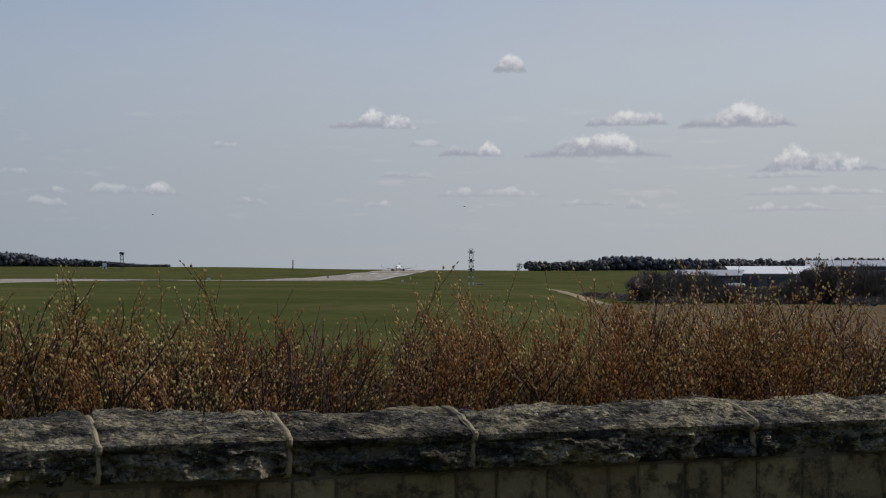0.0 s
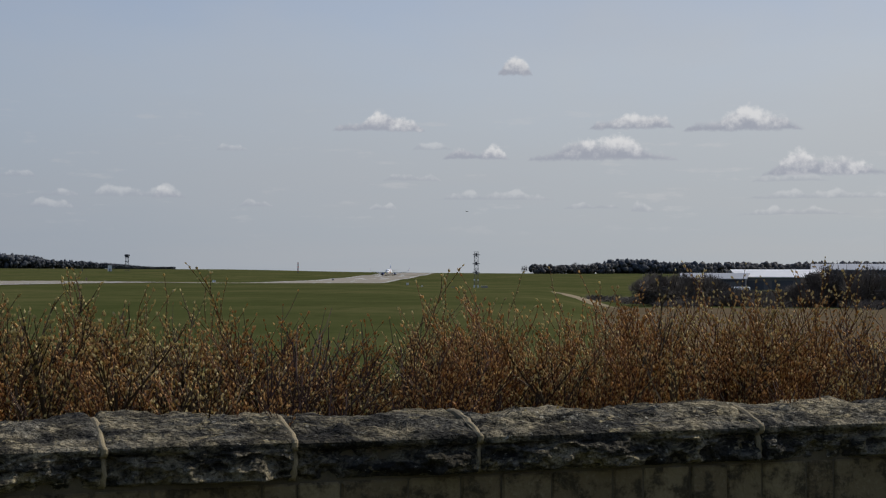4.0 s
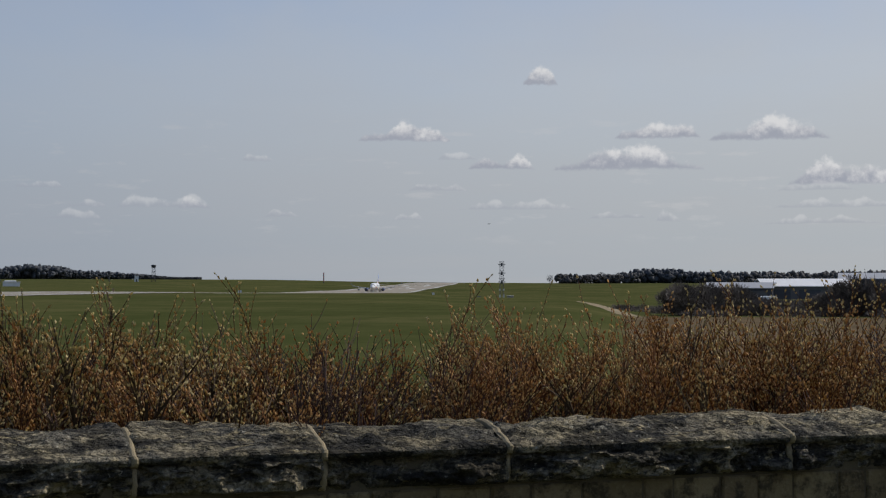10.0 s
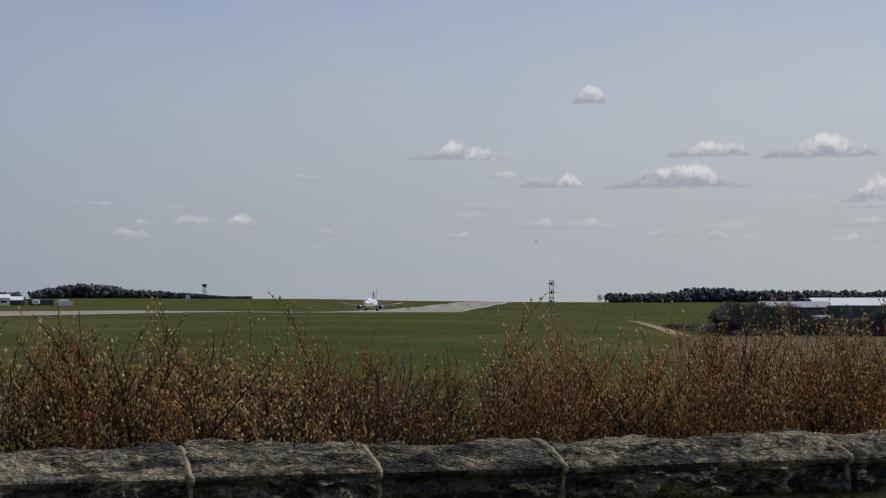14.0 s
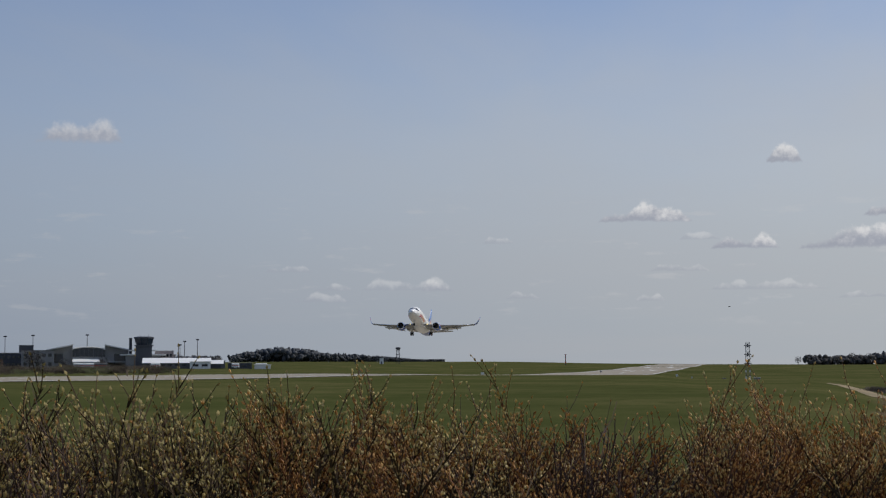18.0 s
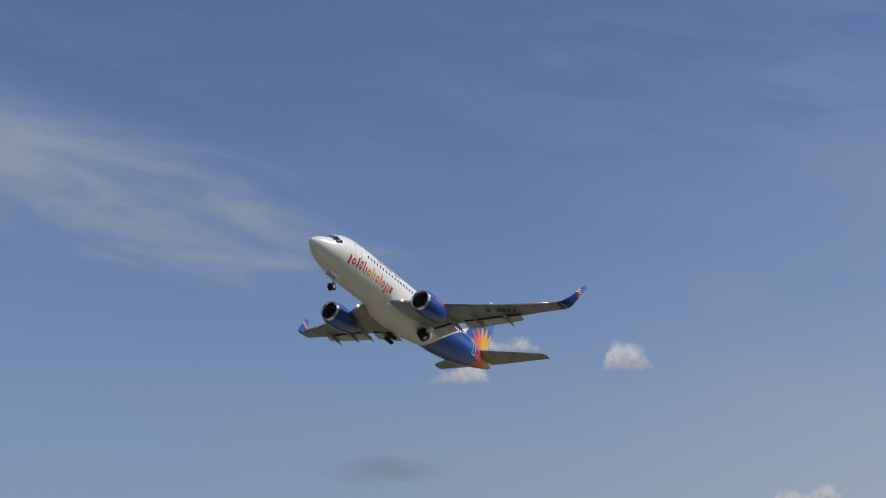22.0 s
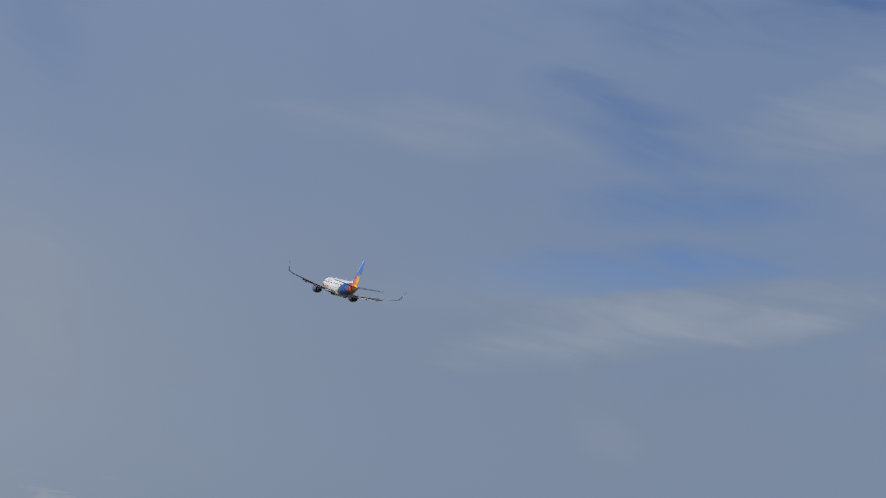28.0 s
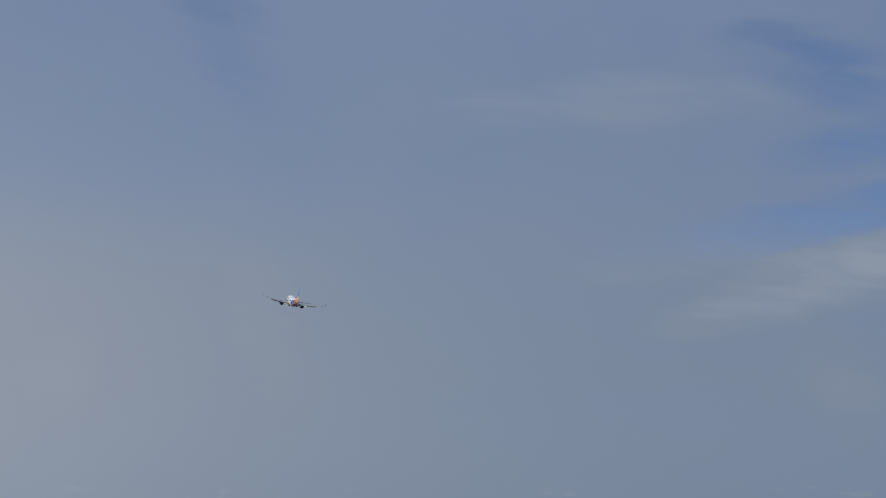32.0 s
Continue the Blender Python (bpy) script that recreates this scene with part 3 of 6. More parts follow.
def boxd(x0, y0, z0, x1, y1, z1):
    v = [(x, y, z) for z in (z0, z1) for x, y in ((x0, y0), (x1, y0), (x1, y1), (x0, y1))]
    return v, [(3, 2, 1, 0), (4, 5, 6, 7), (0, 1, 5, 4), (1, 2, 6, 5), (2, 3, 7, 6), (3, 0, 4, 7)]


def tube(points, radii, sides=6, caps=True):
    """A tapered tube along points."""
    vs, fs = [], []
    pts = [Vector(p) for p in points]
    for i, p in enumerate(pts):
        d = (pts[min(i + 1, len(pts) - 1)] - pts[max(i - 1, 0)])
        d = d.normalized() if d.length > 1e-9 else Vector((0, 0, 1))
        u = d.orthogonal().normalized()
        w = d.cross(u)
        for k in range(sides):
            a = 2 * math.pi * k / sides
            vs.append(p + (u * math.cos(a) + w * math.sin(a)) * radii[i])
    for i in range(len(pts) - 1):
        for k in range(sides):
            a, b = i * sides + k, i * sides + (k + 1) % sides
            fs.append((a, b, b + sides, a + sides))
    if caps:
        fs.append(tuple(range(sides))[::-1])
        fs.append(tuple(range((len(pts) - 1) * sides, len(pts) * sides)))
    return vs, fs


def loft(sections, closed=True, cap=True):
    """Skin over equal-length rings."""
    n = len(sections[0])
    vs = [v for s in sections for v in s]
    fs = []
    for i in range(len(sections) - 1):
        for k in range(n if closed else n - 1):
            a, b = i * n + k, i * n + (k + 1) % n
            fs.append((a, b, b + n, a + n))
    if cap and closed:
        fs.append(tuple(range(n))[::-1])
        fs.append(tuple(range((len(sections) - 1) * n, len(sections) * n)))
    return vs, fs


def interp(x, table):
    if x <= table[0][0]:
        return table[0][1]
    for (a, u), (b, v) in zip(table, table[1:]):
        if x <= b:
            k = (x - a) / (b - a)
            return u + (v - u) * k
    return table[-1][1]


def smooth_interp(x, table):
    if x <= table[0][0]:
        return table[0][1]
    for (a, u), (b, v) in zip(table, table[1:]):
        if x <= b:
            k = (x - a) / (b - a)
            k = k * k * (3 - 2 * k)
            return u + (v - u) * k
    return table[-1][1]

# ---- ground ----


# height by distance, for bearings (degrees to the left of +y)
PROFILES = [
    (-22, [(0, 0), (40, -0.2), (90, -0.9), (150, -1.7), (300, -3.0), (600, -4.0), (1000, -3.0), (1500, 1.0), (2500, 1.0), (4800, 0)]),
    (-7, [(0, 0), (40, -0.2), (90, -0.9), (150, -1.7), (300, -2.9), (600, -4.0), (1000, -3.0), (1300, 0.9), (1700, 1.2), (4800, 0)]),
    (-3, [(0, 0), (60, -0.1), (200, -0.7), (300, -1.6), (420, -2.7), (600, -3.7), (800, -3.9), (1000, -2.5), (1300, 0.6), (1600, 0.9), (4800, -10)]),
    (0.5, [(0, 0), (60, -0.1), (200, -0.7), (300, -1.5), (420, -2.7), (600, -3.8), (850, -4.2), (1000, -2.7), (1190, -0.7), (1330, 1.0), (1600, 1.3), (4800, -10)]),
    (2.6, [(0, 0), (100, -0.2), (220, -0.4), (300, -0.55), (420, -2.4), (600, -3.8), (850, -4.2), (1000, -2.7), (1190, -0.7), (1320, 0.8), (1500, 2.0), (4800, -10)]),
    (9, [(0, 0), (100, -0.3), (220, -0.5), (300, -0.62), (450, -1.8), (700, -3.0), (900, -1.5), (1200, 2.0), (1500, 4.5), (4800, 2)]),
    (16, [(0, 0), (100, -0.25), (250, -0.42), (500, -0.9), (750, -0.5), (1200, 2.2), (1600, 5.0), (4800, 2)]),
    (30, [(0, 0), (60, 0.08), (115, 0.36), (160, -0.02), (250, -0.25), (600, -0.3), (850, 0.0), (1500, 1.0), (4800, 0)]),
    (75, [(0, 0), (100, -0.2), (600, -0.6), (4800, -6)]),
    (180, [(0, 0), (100, -0.3), (600, -2.0), (4800, -12)]),
    (285, [(0, 0), (100, -0.6), (600, -3.0), (4800, -8)]),
    (338, [(0, 0), (40, -0.2), (90, -0.9), (150, -1.7), (300, -3.0), (600, -4.0), (1000, -3.0), (1500, 1.0), (2500, 1.0), (4800, 0)]),
]


def ground_z(x, y):
    r = math.hypot(x, y)
    a = math.degrees(math.atan2(-x, y))
    if a < -22:
        a += 360
    for (a0, p0), (a1, p1) in zip(PROFILES, PROFILES[1:]):
        if a <= a1:
            k = (a - a0) / (a1 - a0)
            k = k * k * (3 - 2 * k)
            return smooth_interp(r, p0) * (1 - k) + smooth_interp(r, p1) * k
    return smooth_interp(r, PROFILES[-1][1])


def build_ground():
    rings = [1.5 * (4800 / 1.5) ** (i / 189) for i in range(190)]
    bear = [-22 + i * 0.5 for i in range(115)]
    bear += [35.5 + i * 3.0 for i in range(101)]
    bear = [b for b in bear if b < 337.5]
    vs = [(0.0, 0.0, 0.0)]
    for r in rings:
        for b in bear:
            a = radians(b)
            x, y = -math.sin(a) * r, math.cos(a) * r
            vs.append((x, y, ground_z(x, y)))
    n = len(bear)
    fs = [(0, 1 + (k + 1) % n, 1 + k) for k in range(n)]
    for i in range(len(rings) - 1):
        for k in range(n):
            a, b = 1 + i * n + k, 1 + i * n + (k + 1) % n
            fs.append((a, b, b + n, a + n))
    ob = part("ground", (vs, [f[::-1] for f in fs]), M["grass"], smooth=True)
    return tagged(ob, "mown green airfield grass with dry patches", "grass", kind="structure")


build_ground()


def runway_x(y):
    return -101.0 + 0.05 * y


def strip(y0, y1, off0, off1, lift, step=12.0, cuts=6):
    """A strip that lies on the ground along the runway; offsets from its centre line."""
    ys = [y0 + (y1 - y0) * i / max(1, round(abs(y1 - y0) / step)) for i in range(max(1, round(abs(y1 - y0) / step)) + 1)]
    vs, fs = [], []
    for y in ys:
        for j in range(cuts + 1):
            x = runway_x(y) + off0 + (off1 - off0) * j / cuts
            vs.append((x, y, ground_z(x, y) + lift))
    n = cuts + 1
    for i in range(len(ys) - 1):
        for j in range(cuts):
            a = i * n + j
            fs.append((a, a + 1, a + n + 1, a + n))
    return vs, fs


rw = part("runway", strip(-900, 1420, -23, 23, 0.06), M["runway"], smooth=True)
tagged(rw, "pale grey-brown asphalt runway across the grass", "runway", kind="structure")
marks = []
for y0 in range(-800, 1400, 60):
    marks.append(strip(y0, y0 + 30, -0.45, 0.45, 0.09, cuts=1))
for off in (-21.5, 20.6):
    marks.append(strip(-880, 1400, off, off + 0.9, 0.09, cuts=1))
for y0 in (1120, 980):
    for off in (-10, 7):
        marks.append(strip(y0, y0 + 45, off, off + 3, 0.09, cuts=1))
part("runway_markings", join(*marks), M["marking"], rw, "white painted runway lines")

# ---- hedge and shrubs ----
WALL_O, WALL_A = Vector((0.106, 5.18, 0)), math.atan(0.345)


def shrub_data(seed, height, stems, boughs, twigs, bud_len, bud_gap, thick, spread=0.30, lean=0.30, bough_len=0.34, twig_len=0.14, low=0.50, bare_tip=False, wave=0.10):
    """Twigs and buds of one forking shrub that stands at the origin: stems, boughs on them, twigs on those."""
    rng = random.Random(seed)
    tv, tf, bv, bf = [], [], [], []

    def limb(p, d, length, r, segs, sides, rise):
        pts, radii = [p], [r]
        q, e = p.copy(), d.copy()
        for i in range(segs):
            e = (e + Vector((rng.uniform(-wave, wave) * 2, rng.uniform(-wave, wave) * 2, rise))).normalized()
            q = q + e * length / segs
            pts.append(q.copy())
            radii.append(r * (1 - 0.55 * (i + 1) / segs))
        v, f = tube(pts, radii, sides, False)
        o = len(tv)
        tv.extend(v)
        tf.extend([tuple(i + o for i in g) for g in f])
        return pts, radii

    def at(pts, u):
        k = min(len(pts) - 2, int(u * (len(pts) - 1)))
        return pts[k].lerp(pts[k + 1], u * (len(pts) - 1) - k), (pts[k + 1] - pts[k]).normalized()

    def bud(p, d, size):
        u = d.orthogonal().normalized() * size * 0.30
        w = d.cross(u)
        o = len(bv)
        q = p + d * size * 0.42
        bv.extend((p - d * size * 0.08, q + u, q + w * 0.87 - u * 0.5, q - w * 0.87 - u * 0.5, p + d * size))
        bf.extend([(o, o + 2, o + 1), (o, o + 3, o + 2), (o, o + 1, o + 3), (o + 4, o + 1, o + 2), (o + 4, o + 2, o + 3), (o + 4, o + 3, o + 1)])

    def set_buds(pts, length, start):
        if not bud_len:
            return
        n = max(1, int(length * (1 - start) / bud_gap))
        for i in range(n):
            p, e = at(pts, min(0.999, start + (1 - start) * (i + rng.random() * 0.6) / n))
            side = Vector((rng.uniform(-1, 1), rng.uniform(-1, 1), rng.uniform(-0.2, 0.8)))
            bud(p, (e * 0.8 + side).normalized(), bud_len * rng.uniform(0.6, 1.2))
        p, e = at(pts, 0.999)
        for i in range(1 if bare_tip or rng.random() < 0.6 else 2):
            bud(p, (e + Vector((rng.uniform(-1, 1), rng.uniform(-1, 1), 0.2)) * 0.5).normalized(), bud_len * rng.uniform(0.9, 1.35))

    for i in range(stems):
        a = 2 * math.pi * (i + rng.random()) / stems
        base = Vector((math.cos(a), math.sin(a), 0)) * spread * 0.5 * math.sqrt(rng.random()) + Vector((0, 0, -0.05))
        k = rng.uniform(0.2, 1.0) * lean
        d = Vector((math.cos(a) * k, math.sin(a) * k, 1)).normalized()
        h = height * rng.uniform(0.72, 0.90)
        pts, radii = limb(base, d, h, thick * rng.uniform(0.75, 1.2), 6, 4, 0.03)
        set_buds(pts, h, 0.80)
        for j in range(boughs):
            u = low + (0.96 - low) * (j + rng.random()) / boughs
            p, e = at(pts, u)
            b = rng.uniform(0, 2 * math.pi)
            d2 = (e + Vector((math.cos(b), math.sin(b), 0.1)) * rng.uniform(0.45, 1.0)).normalized()
            ln = min(bough_len * rng.uniform(0.6, 1.25) * (1.25 - 0.6 * u), max(0.06, (height * rng.uniform(0.94, 1.06) - p.z) / max(0.35, d2.z)))
            bp, br = limb(p, d2, ln, thick * 0.52, 3, 3, 0.12)
            set_buds(bp, ln, 0.25)
            for m in range(twigs):
                w = rng.uniform(0.2, 0.97)
                p2, e2 = at(bp, w)
                c = rng.uniform(0, 2 * math.pi)
                d3 = (e2 + Vector((math.cos(c), math.sin(c), 0.25)) * rng.uniform(0.4, 0.95)).normalized()
                tl = twig_len * rng.uniform(0.5, 1.3)
                tp, _ = limb(p2, d3, tl, thick * 0.30, 2, 3, 0.10)
                set_buds(tp, tl, 0.15)
    return (tv, tf), (bv, bf)


def make_shrub(name, seed, label, stem_mat, bud_mat, **kw):
    tw, bd = shrub_data(seed, **kw)
    ob = thing(name, pose(0, 0, -50), label, "shrub", "hedge shrubs behind the wall")
    part("branching", tw, M[stem_mat], ob)
    if bd[0]:
        tagged(part("budding", bd, M[bud_mat], ob), kind="stuff")
    return ob


def wall_point(along, back):
    c, s = math.cos(WALL_A), math.sin(WALL_A)
    return WALL_O.x + along * c - back * s, WALL_O.y + along * s + back * c


def build_hedge():
    red = "red-brown budding hedge shrub behind the stone wall"
    kinds = {}
    for i in range(5):
        kinds["red", i] = make_shrub("hedge_shrub", 20 + i, red, "stem_red", ("bud_brown", "bud", "bud_brown", "bud", "bud_brown")[i],
                                     height=1.58, stems=7, boughs=10, twigs=6, bud_len=0.0155, bud_gap=0.028, thick=0.0066, lean=0.24, twig_len=0.15)
    for i in range(3):
        kinds["grey", i] = make_shrub("hedge_shrub", 40 + i, "grey-purple leafless hedge shrub behind the stone wall", "stem_grey", "bud_brown",
                                      height=1.54, stems=9, boughs=8, twigs=5, bud_len=0.012, bud_gap=0.08, thick=0.0064, lean=0.2, bare_tip=True)
    for i in range(3):
        kinds["olive", i] = make_shrub("hedge_shrub", 50 + i, "olive-brown hedge shrub with pale green opening buds", "stem_tall", "bud_green",
                                       height=1.50, stems=6, boughs=9, twigs=5, bud_len=0.0175, bud_gap=0.032, thick=0.0095, lean=0.36, bough_len=0.42)
    for i in range(3):
        kinds["tall", i] = make_shrub("hedge_shrub", 60 + i, "tall budding shrub that rises over the hedge", "stem_tall", "bud",
                                      height=1.60, stems=5, boughs=8, twigs=4, bud_len=0.0155, bud_gap=0.032, thick=0.0110, lean=0.24, bough_len=0.42, low=0.62)
    for i in range(2):
        kinds["wand", i] = make_shrub("hedge_shrub", 70 + i, "thin bare wands that rise over the hedge", "stem_grey", "bud_brown",
                                      height=1.70, stems=5, boughs=2, twigs=0, bud_len=0.0, bud_gap=1.0, thick=0.006, lean=0.30, low=0.75)
    rng = random.Random(11)
    spots = []
    for row, back in enumerate((0.88, 1.15, 1.5)):
        x = -6.4 + row * 0.1
        while x < 4.6:
            spots.append((x + rng.uniform(-0.06, 0.06), back + rng.uniform(-0.10, 0.10)))
            x += rng.uniform(0.25, 0.33)
    used = set()

    def put(kind, i, along, back, scale):
        x, y = wall_point(along, back)
        m = Matrix.Translation((x, y, ground_z(x, y) - 0.03)) @ Matrix.Rotation(rng.uniform(0, 6.28), 4, "Z") @ Matrix.Diagonal((scale * rng.uniform(0.9, 1.15), scale * rng.uniform(0.9, 1.15), scale, 1))
        src = kinds[kind, i]
        if (kind, i) in used:
            copy_thing(src, m)
        else:
            used.add((kind, i))
            src.matrix_basis = m

    for along, back in spots:
        x, y = wall_point(along, back)
        az = math.degrees(math.atan2(-x, y))
        kind = "red"
        if (1.2 < az < 5.0 and rng.random() < 0.75) or (az < -11 and rng.random() < 0.35) or rng.random() < 0.08:
            kind = "grey"
        elif az > 17.5 and rng.random() < 0.85:
            kind = "olive"
        h = 1.0 + 0.05 * noise.noise(Vector((along * 1.5, back, 0)))
        if 5.0 < az < 7 or -2.4 < az < 0.6:
            h *= 0.965
        if az < -5:
            h *= 1.03
        if az > 17:
            h *= 1.06
        put(kind, rng.randrange(5 if kind == "red" else 3), along, back, h * rng.uniform(0.94, 1.04))
    for az, back, sc, kind in ((13.9, 0.9, 1.0, "tall"), (13.2, 1.1, 1.01, "tall"), (14.6, 1.2, 0.97, "tall"), (10.6, 0.9, 0.95, "tall"), (9.6, 1.2, 0.96, "tall"), (11.6, 1.0, 0.93, "tall"), (7.9, 1.1, 0.93, "tall"), (1.2, 1.1, 0.92, "tall"), (-0.8, 0.9, 0.90, "tall"), (-3.0, 1.0, 0.98, "tall"),
                               (-4.0, 1.3, 0.96, "tall"), (-7.2, 0.9, 1.02, "tall"), (-8.6, 1.4, 0.99, "tall"), (-10.4, 1.1, 0.98, "tall"), (-12.5, 1.0, 1.0, "tall"), (17.0, 1.0, 0.93, "tall"), (19.4, 0.9, 0.95, "tall"), (21.6, 1.0, 0.98, "tall"), (23.6, 0.9, 0.97, "tall"), (25.5, 1.2, 0.97, "tall"), (28.0, 0.9, 0.98, "tall"), (31.0, 1.1, 0.96, "tall"),
                               (5.4, 0.9, 0.99, "wand"), (6.6, 1.2, 0.98, "wand"), (3.4, 0.9, 0.97, "wand"), (7.4, 1.0, 0.97, "wand")):
        # where the bearing meets the hedge line
        best = min((abs(math.degrees(math.atan2(-wall_point(a / 50, back)[0], wall_point(a / 50, back)[1])) - az), a / 50) for a in range(-330, 240))
        put(kind, rng.randrange(3 if kind == "tall" else 2), best[1], back, sc)
    for k, ob in kinds.items():
        if k not in used:
            for o in (*ob.children_recursive, ob):
                bpy.data.objects.remove(o)


build_hedge()


def build_back_shrubs():
    """Bare shrubs on the other side of the road, seen over their tips."""
    def one(seed, h, stems, shoots, spread):
        tw, _ = shrub_data(seed, height=h * 1.06, spread=spread, stems=stems, boughs=shoots, twigs=0, bud_len=0.0, bud_gap=1, thick=0.008, lean=0.10, bough_len=0.5, low=0.7, wave=0.03)
        ob = thing("bare_shrub", pose(0, 0, -60), "leafless dark shrub with upright bare twigs", "shrub", "bare shrubs by the road")
        part("branching", tw, M["bare"], ob)
        return ob
    for az, r, h, seed, stems, spread in ((178.6, 9.3, 2.50, 5, 30, 0.8), (204.2, 9.2, 2.40, 7, 44, 0.8), (206.0, 9.4, 2.40, 8, 40, 0.9), (190.3, 9.6, 2.37, 9, 12, 1.1), (193.4, 9.4, 2.35, 10, 14, 1.2)):
        d = az_dir(az, 0)
        x, y = d.x * r, d.y * r
        ob = one(seed, h, stems, 4, spread)
        ob.matrix_basis = Matrix.Translation((x, y, ground_z(x, y)))


build_back_shrubs()


def on_ground(az, r):
    d = az_dir(az, 0)
    x, y = d.x * r, d.y * r
    return Matrix.Translation((x, y, ground_z(x, y))) @ Matrix.Rotation(radians(az), 4, "Z")


def twig_ball(rng, w, h, n, size):
    """Low mass of fine slivers from the ground up, with an uneven outline."""
    vs, fs = [], []
    lobes = [(Vector((rng.uniform(-0.40, 0.40) * w, rng.uniform(-0.3, 0.3) * w, rng.uniform(0.12, 0.62) * h)), rng.uniform(0.20, 0.36)) for _ in range(13)]
    for _ in range(n):
        c, r = rng.choice(lobes)
        d = Vector((rng.gauss(0, 1), rng.gauss(0, 1), rng.gauss(0, 1))).normalized() * rng.random() ** 0.45
        p = c + Vector((d.x * r * w, d.y * r * w, d.z * r * h))
        p.z = abs(p.z)
        up = (d + Vector((0, 0, 0.9)) + Vector((rng.uniform(-1, 1), rng.uniform(-1, 1), rng.uniform(-1, 1))) * 0.6).normalized()
        sd = up.orthogonal().normalized() * size * 0.08
        o = len(vs)
        vs.extend((p - sd, p + sd, p + up * size * rng.uniform(0.6, 1.3)))
        fs.append((o, o + 1, o + 2))
    return vs, fs


def build_far_bushes():
    rows = [(-7.95, 152, 3.0, 4.2), (-8.5, 150, 3.7, 5.0), (-9.2, 151, 3.6, 5.2), (-9.9, 153, 2.9, 4.6), (-10.6, 155, 1.7, 5.0), (-11.3, 152, 1.5, 5.4), (-12.1, 153, 1.5, 5.8), (-12.9, 150, 1.7, 5.0), (-13.7, 150, 2.4, 4.6), (-14.4, 152, 4.0, 4.8), (-15.0, 152, 4.7, 5.2), (-15.6, 149, 3.9, 4.4), (-16.3, 151, 2.2, 4.6), (-17.6, 150, 1.8, 5.0),
            (-5.9, 166, 0.7, 3.6), (-6.7, 164, 0.75, 4.4), (-7.4, 160, 0.9, 4.6), (-9.0, 143, 0.8, 4.6), (-12.4, 140, 1.0, 5.0), (-15.9, 139, 0.9, 5.6)]
    for seed, (az, r, h, w) in enumerate(rows):
        low = h < 1.2
        ob = thing("bare_bush", on_ground(az, r), "low dark scrub at the field's edge" if low else "dense leafless dark-brown bush at the field's edge", "bush", "bushes at the field's edge")
        part("branching", join(*[tube([(0.3 * math.cos(k), 0.3 * math.sin(k), -0.1), (0.2 * w * math.cos(k), 0.2 * w * math.sin(k), h * 0.5), (0.34 * w * math.cos(k), 0.34 * w * math.sin(k), h * (0.8 + 0.2 * math.sin(k * 5)))], [0.05, 0.035, 0.012], 5, False) for k in range(9)]), M["bare"], ob)
        part("crown", twig_ball(random.Random(seed), w, h, 1500 if low else 7500, 0.32 if low else 0.50), M["bush"], ob)


build_far_bushes()


def blades(rng, count, az0, az1, r0, r1, h0, h1, w):
    vs, fs = [], []
    for _ in range(count):
        d = az_dir(rng.uniform(az0, az1), 0) * rng.uniform(r0, r1)
        z = ground_z(d.x, d.y)
        a = rng.uniform(0, math.pi)
        u = Vector((math.cos(a), math.sin(a), 0)) * w
        o = len(vs)
        lean = Vector((rng.uniform(-0.2, 0.2), rng.uniform(-0.2, 0.2), 1)) * rng.uniform(h0, h1)
        b = Vector((d.x, d.y, z - 0.02))
        vs.extend((b - u, b + u, b + lean))
        fs.append((o, o + 1, o + 2))
    return vs, fs


rng_dry = random.Random(3)


def patch(az0, az1, r0, r1, lift, na=30, nr=10):
    vs, fs = [], []
    for i in range(nr + 1):
        for j in range(na + 1):
            wob = 6 * noise.noise(Vector((j * 0.35, 0, 0))) * (1 if i in (0, nr) else 0)
            d = az_dir(az0 + (az1 - az0) * j / na, 0) * (r0 + (r1 - r0) * i / nr + wob)
            vs.append((d.x, d.y, ground_z(d.x, d.y) + lift))
    for i in range(nr):
        for j in range(na):
            a = i * (na + 1) + j
            fs.append((a, a + 1, a + na + 2, a + na + 1))
    return vs, fs


def ribbon(points, width, lift):
    """Track along (bearing, distance) points."""
    vs, fs = [], []
    cs = [az_dir(az, 0) * r for az, r in points]
    for i, c in enumerate(cs):
        d = (cs[min(i + 1, len(cs) - 1)] - cs[max(i - 1, 0)]).normalized()
        n = Vector((-d.y, d.x, 0))
        w = width * (0.7 + 0.6 * abs(math.sin(i * 1.7)))
        for k in (-1, -0.4, 0.4, 1):
            q = c + n * w * 0.5 * k
            vs.append((q.x, q.y, ground_z(q.x, q.y) + lift))
    for i in range(len(cs) - 1):
        for k in range(3):
            a = i * 4 + k
            fs.append((a, a + 1, a + 5, a + 4))
    return vs, fs


tagged(part("dirt_track", ribbon([(-4.15, 196), (-4.35, 190), (-4.6, 182), (-4.9, 170), (-5.3, 156), (-5.6, 145), (-5.8, 136), (-6.0, 126)], 2.2, 0.03), M["straw"], smooth=True), "pale dirt track at the field's edge", "track", kind="structure")
tagged(part("rough_grass", blades(rng_dry, 16000, -20, 34, 9, 22, 0.10, 0.22, 0.006), M["grass"]), "rough green grass behind the hedge", "grass", kind="stuff")

# ---- far woods ----


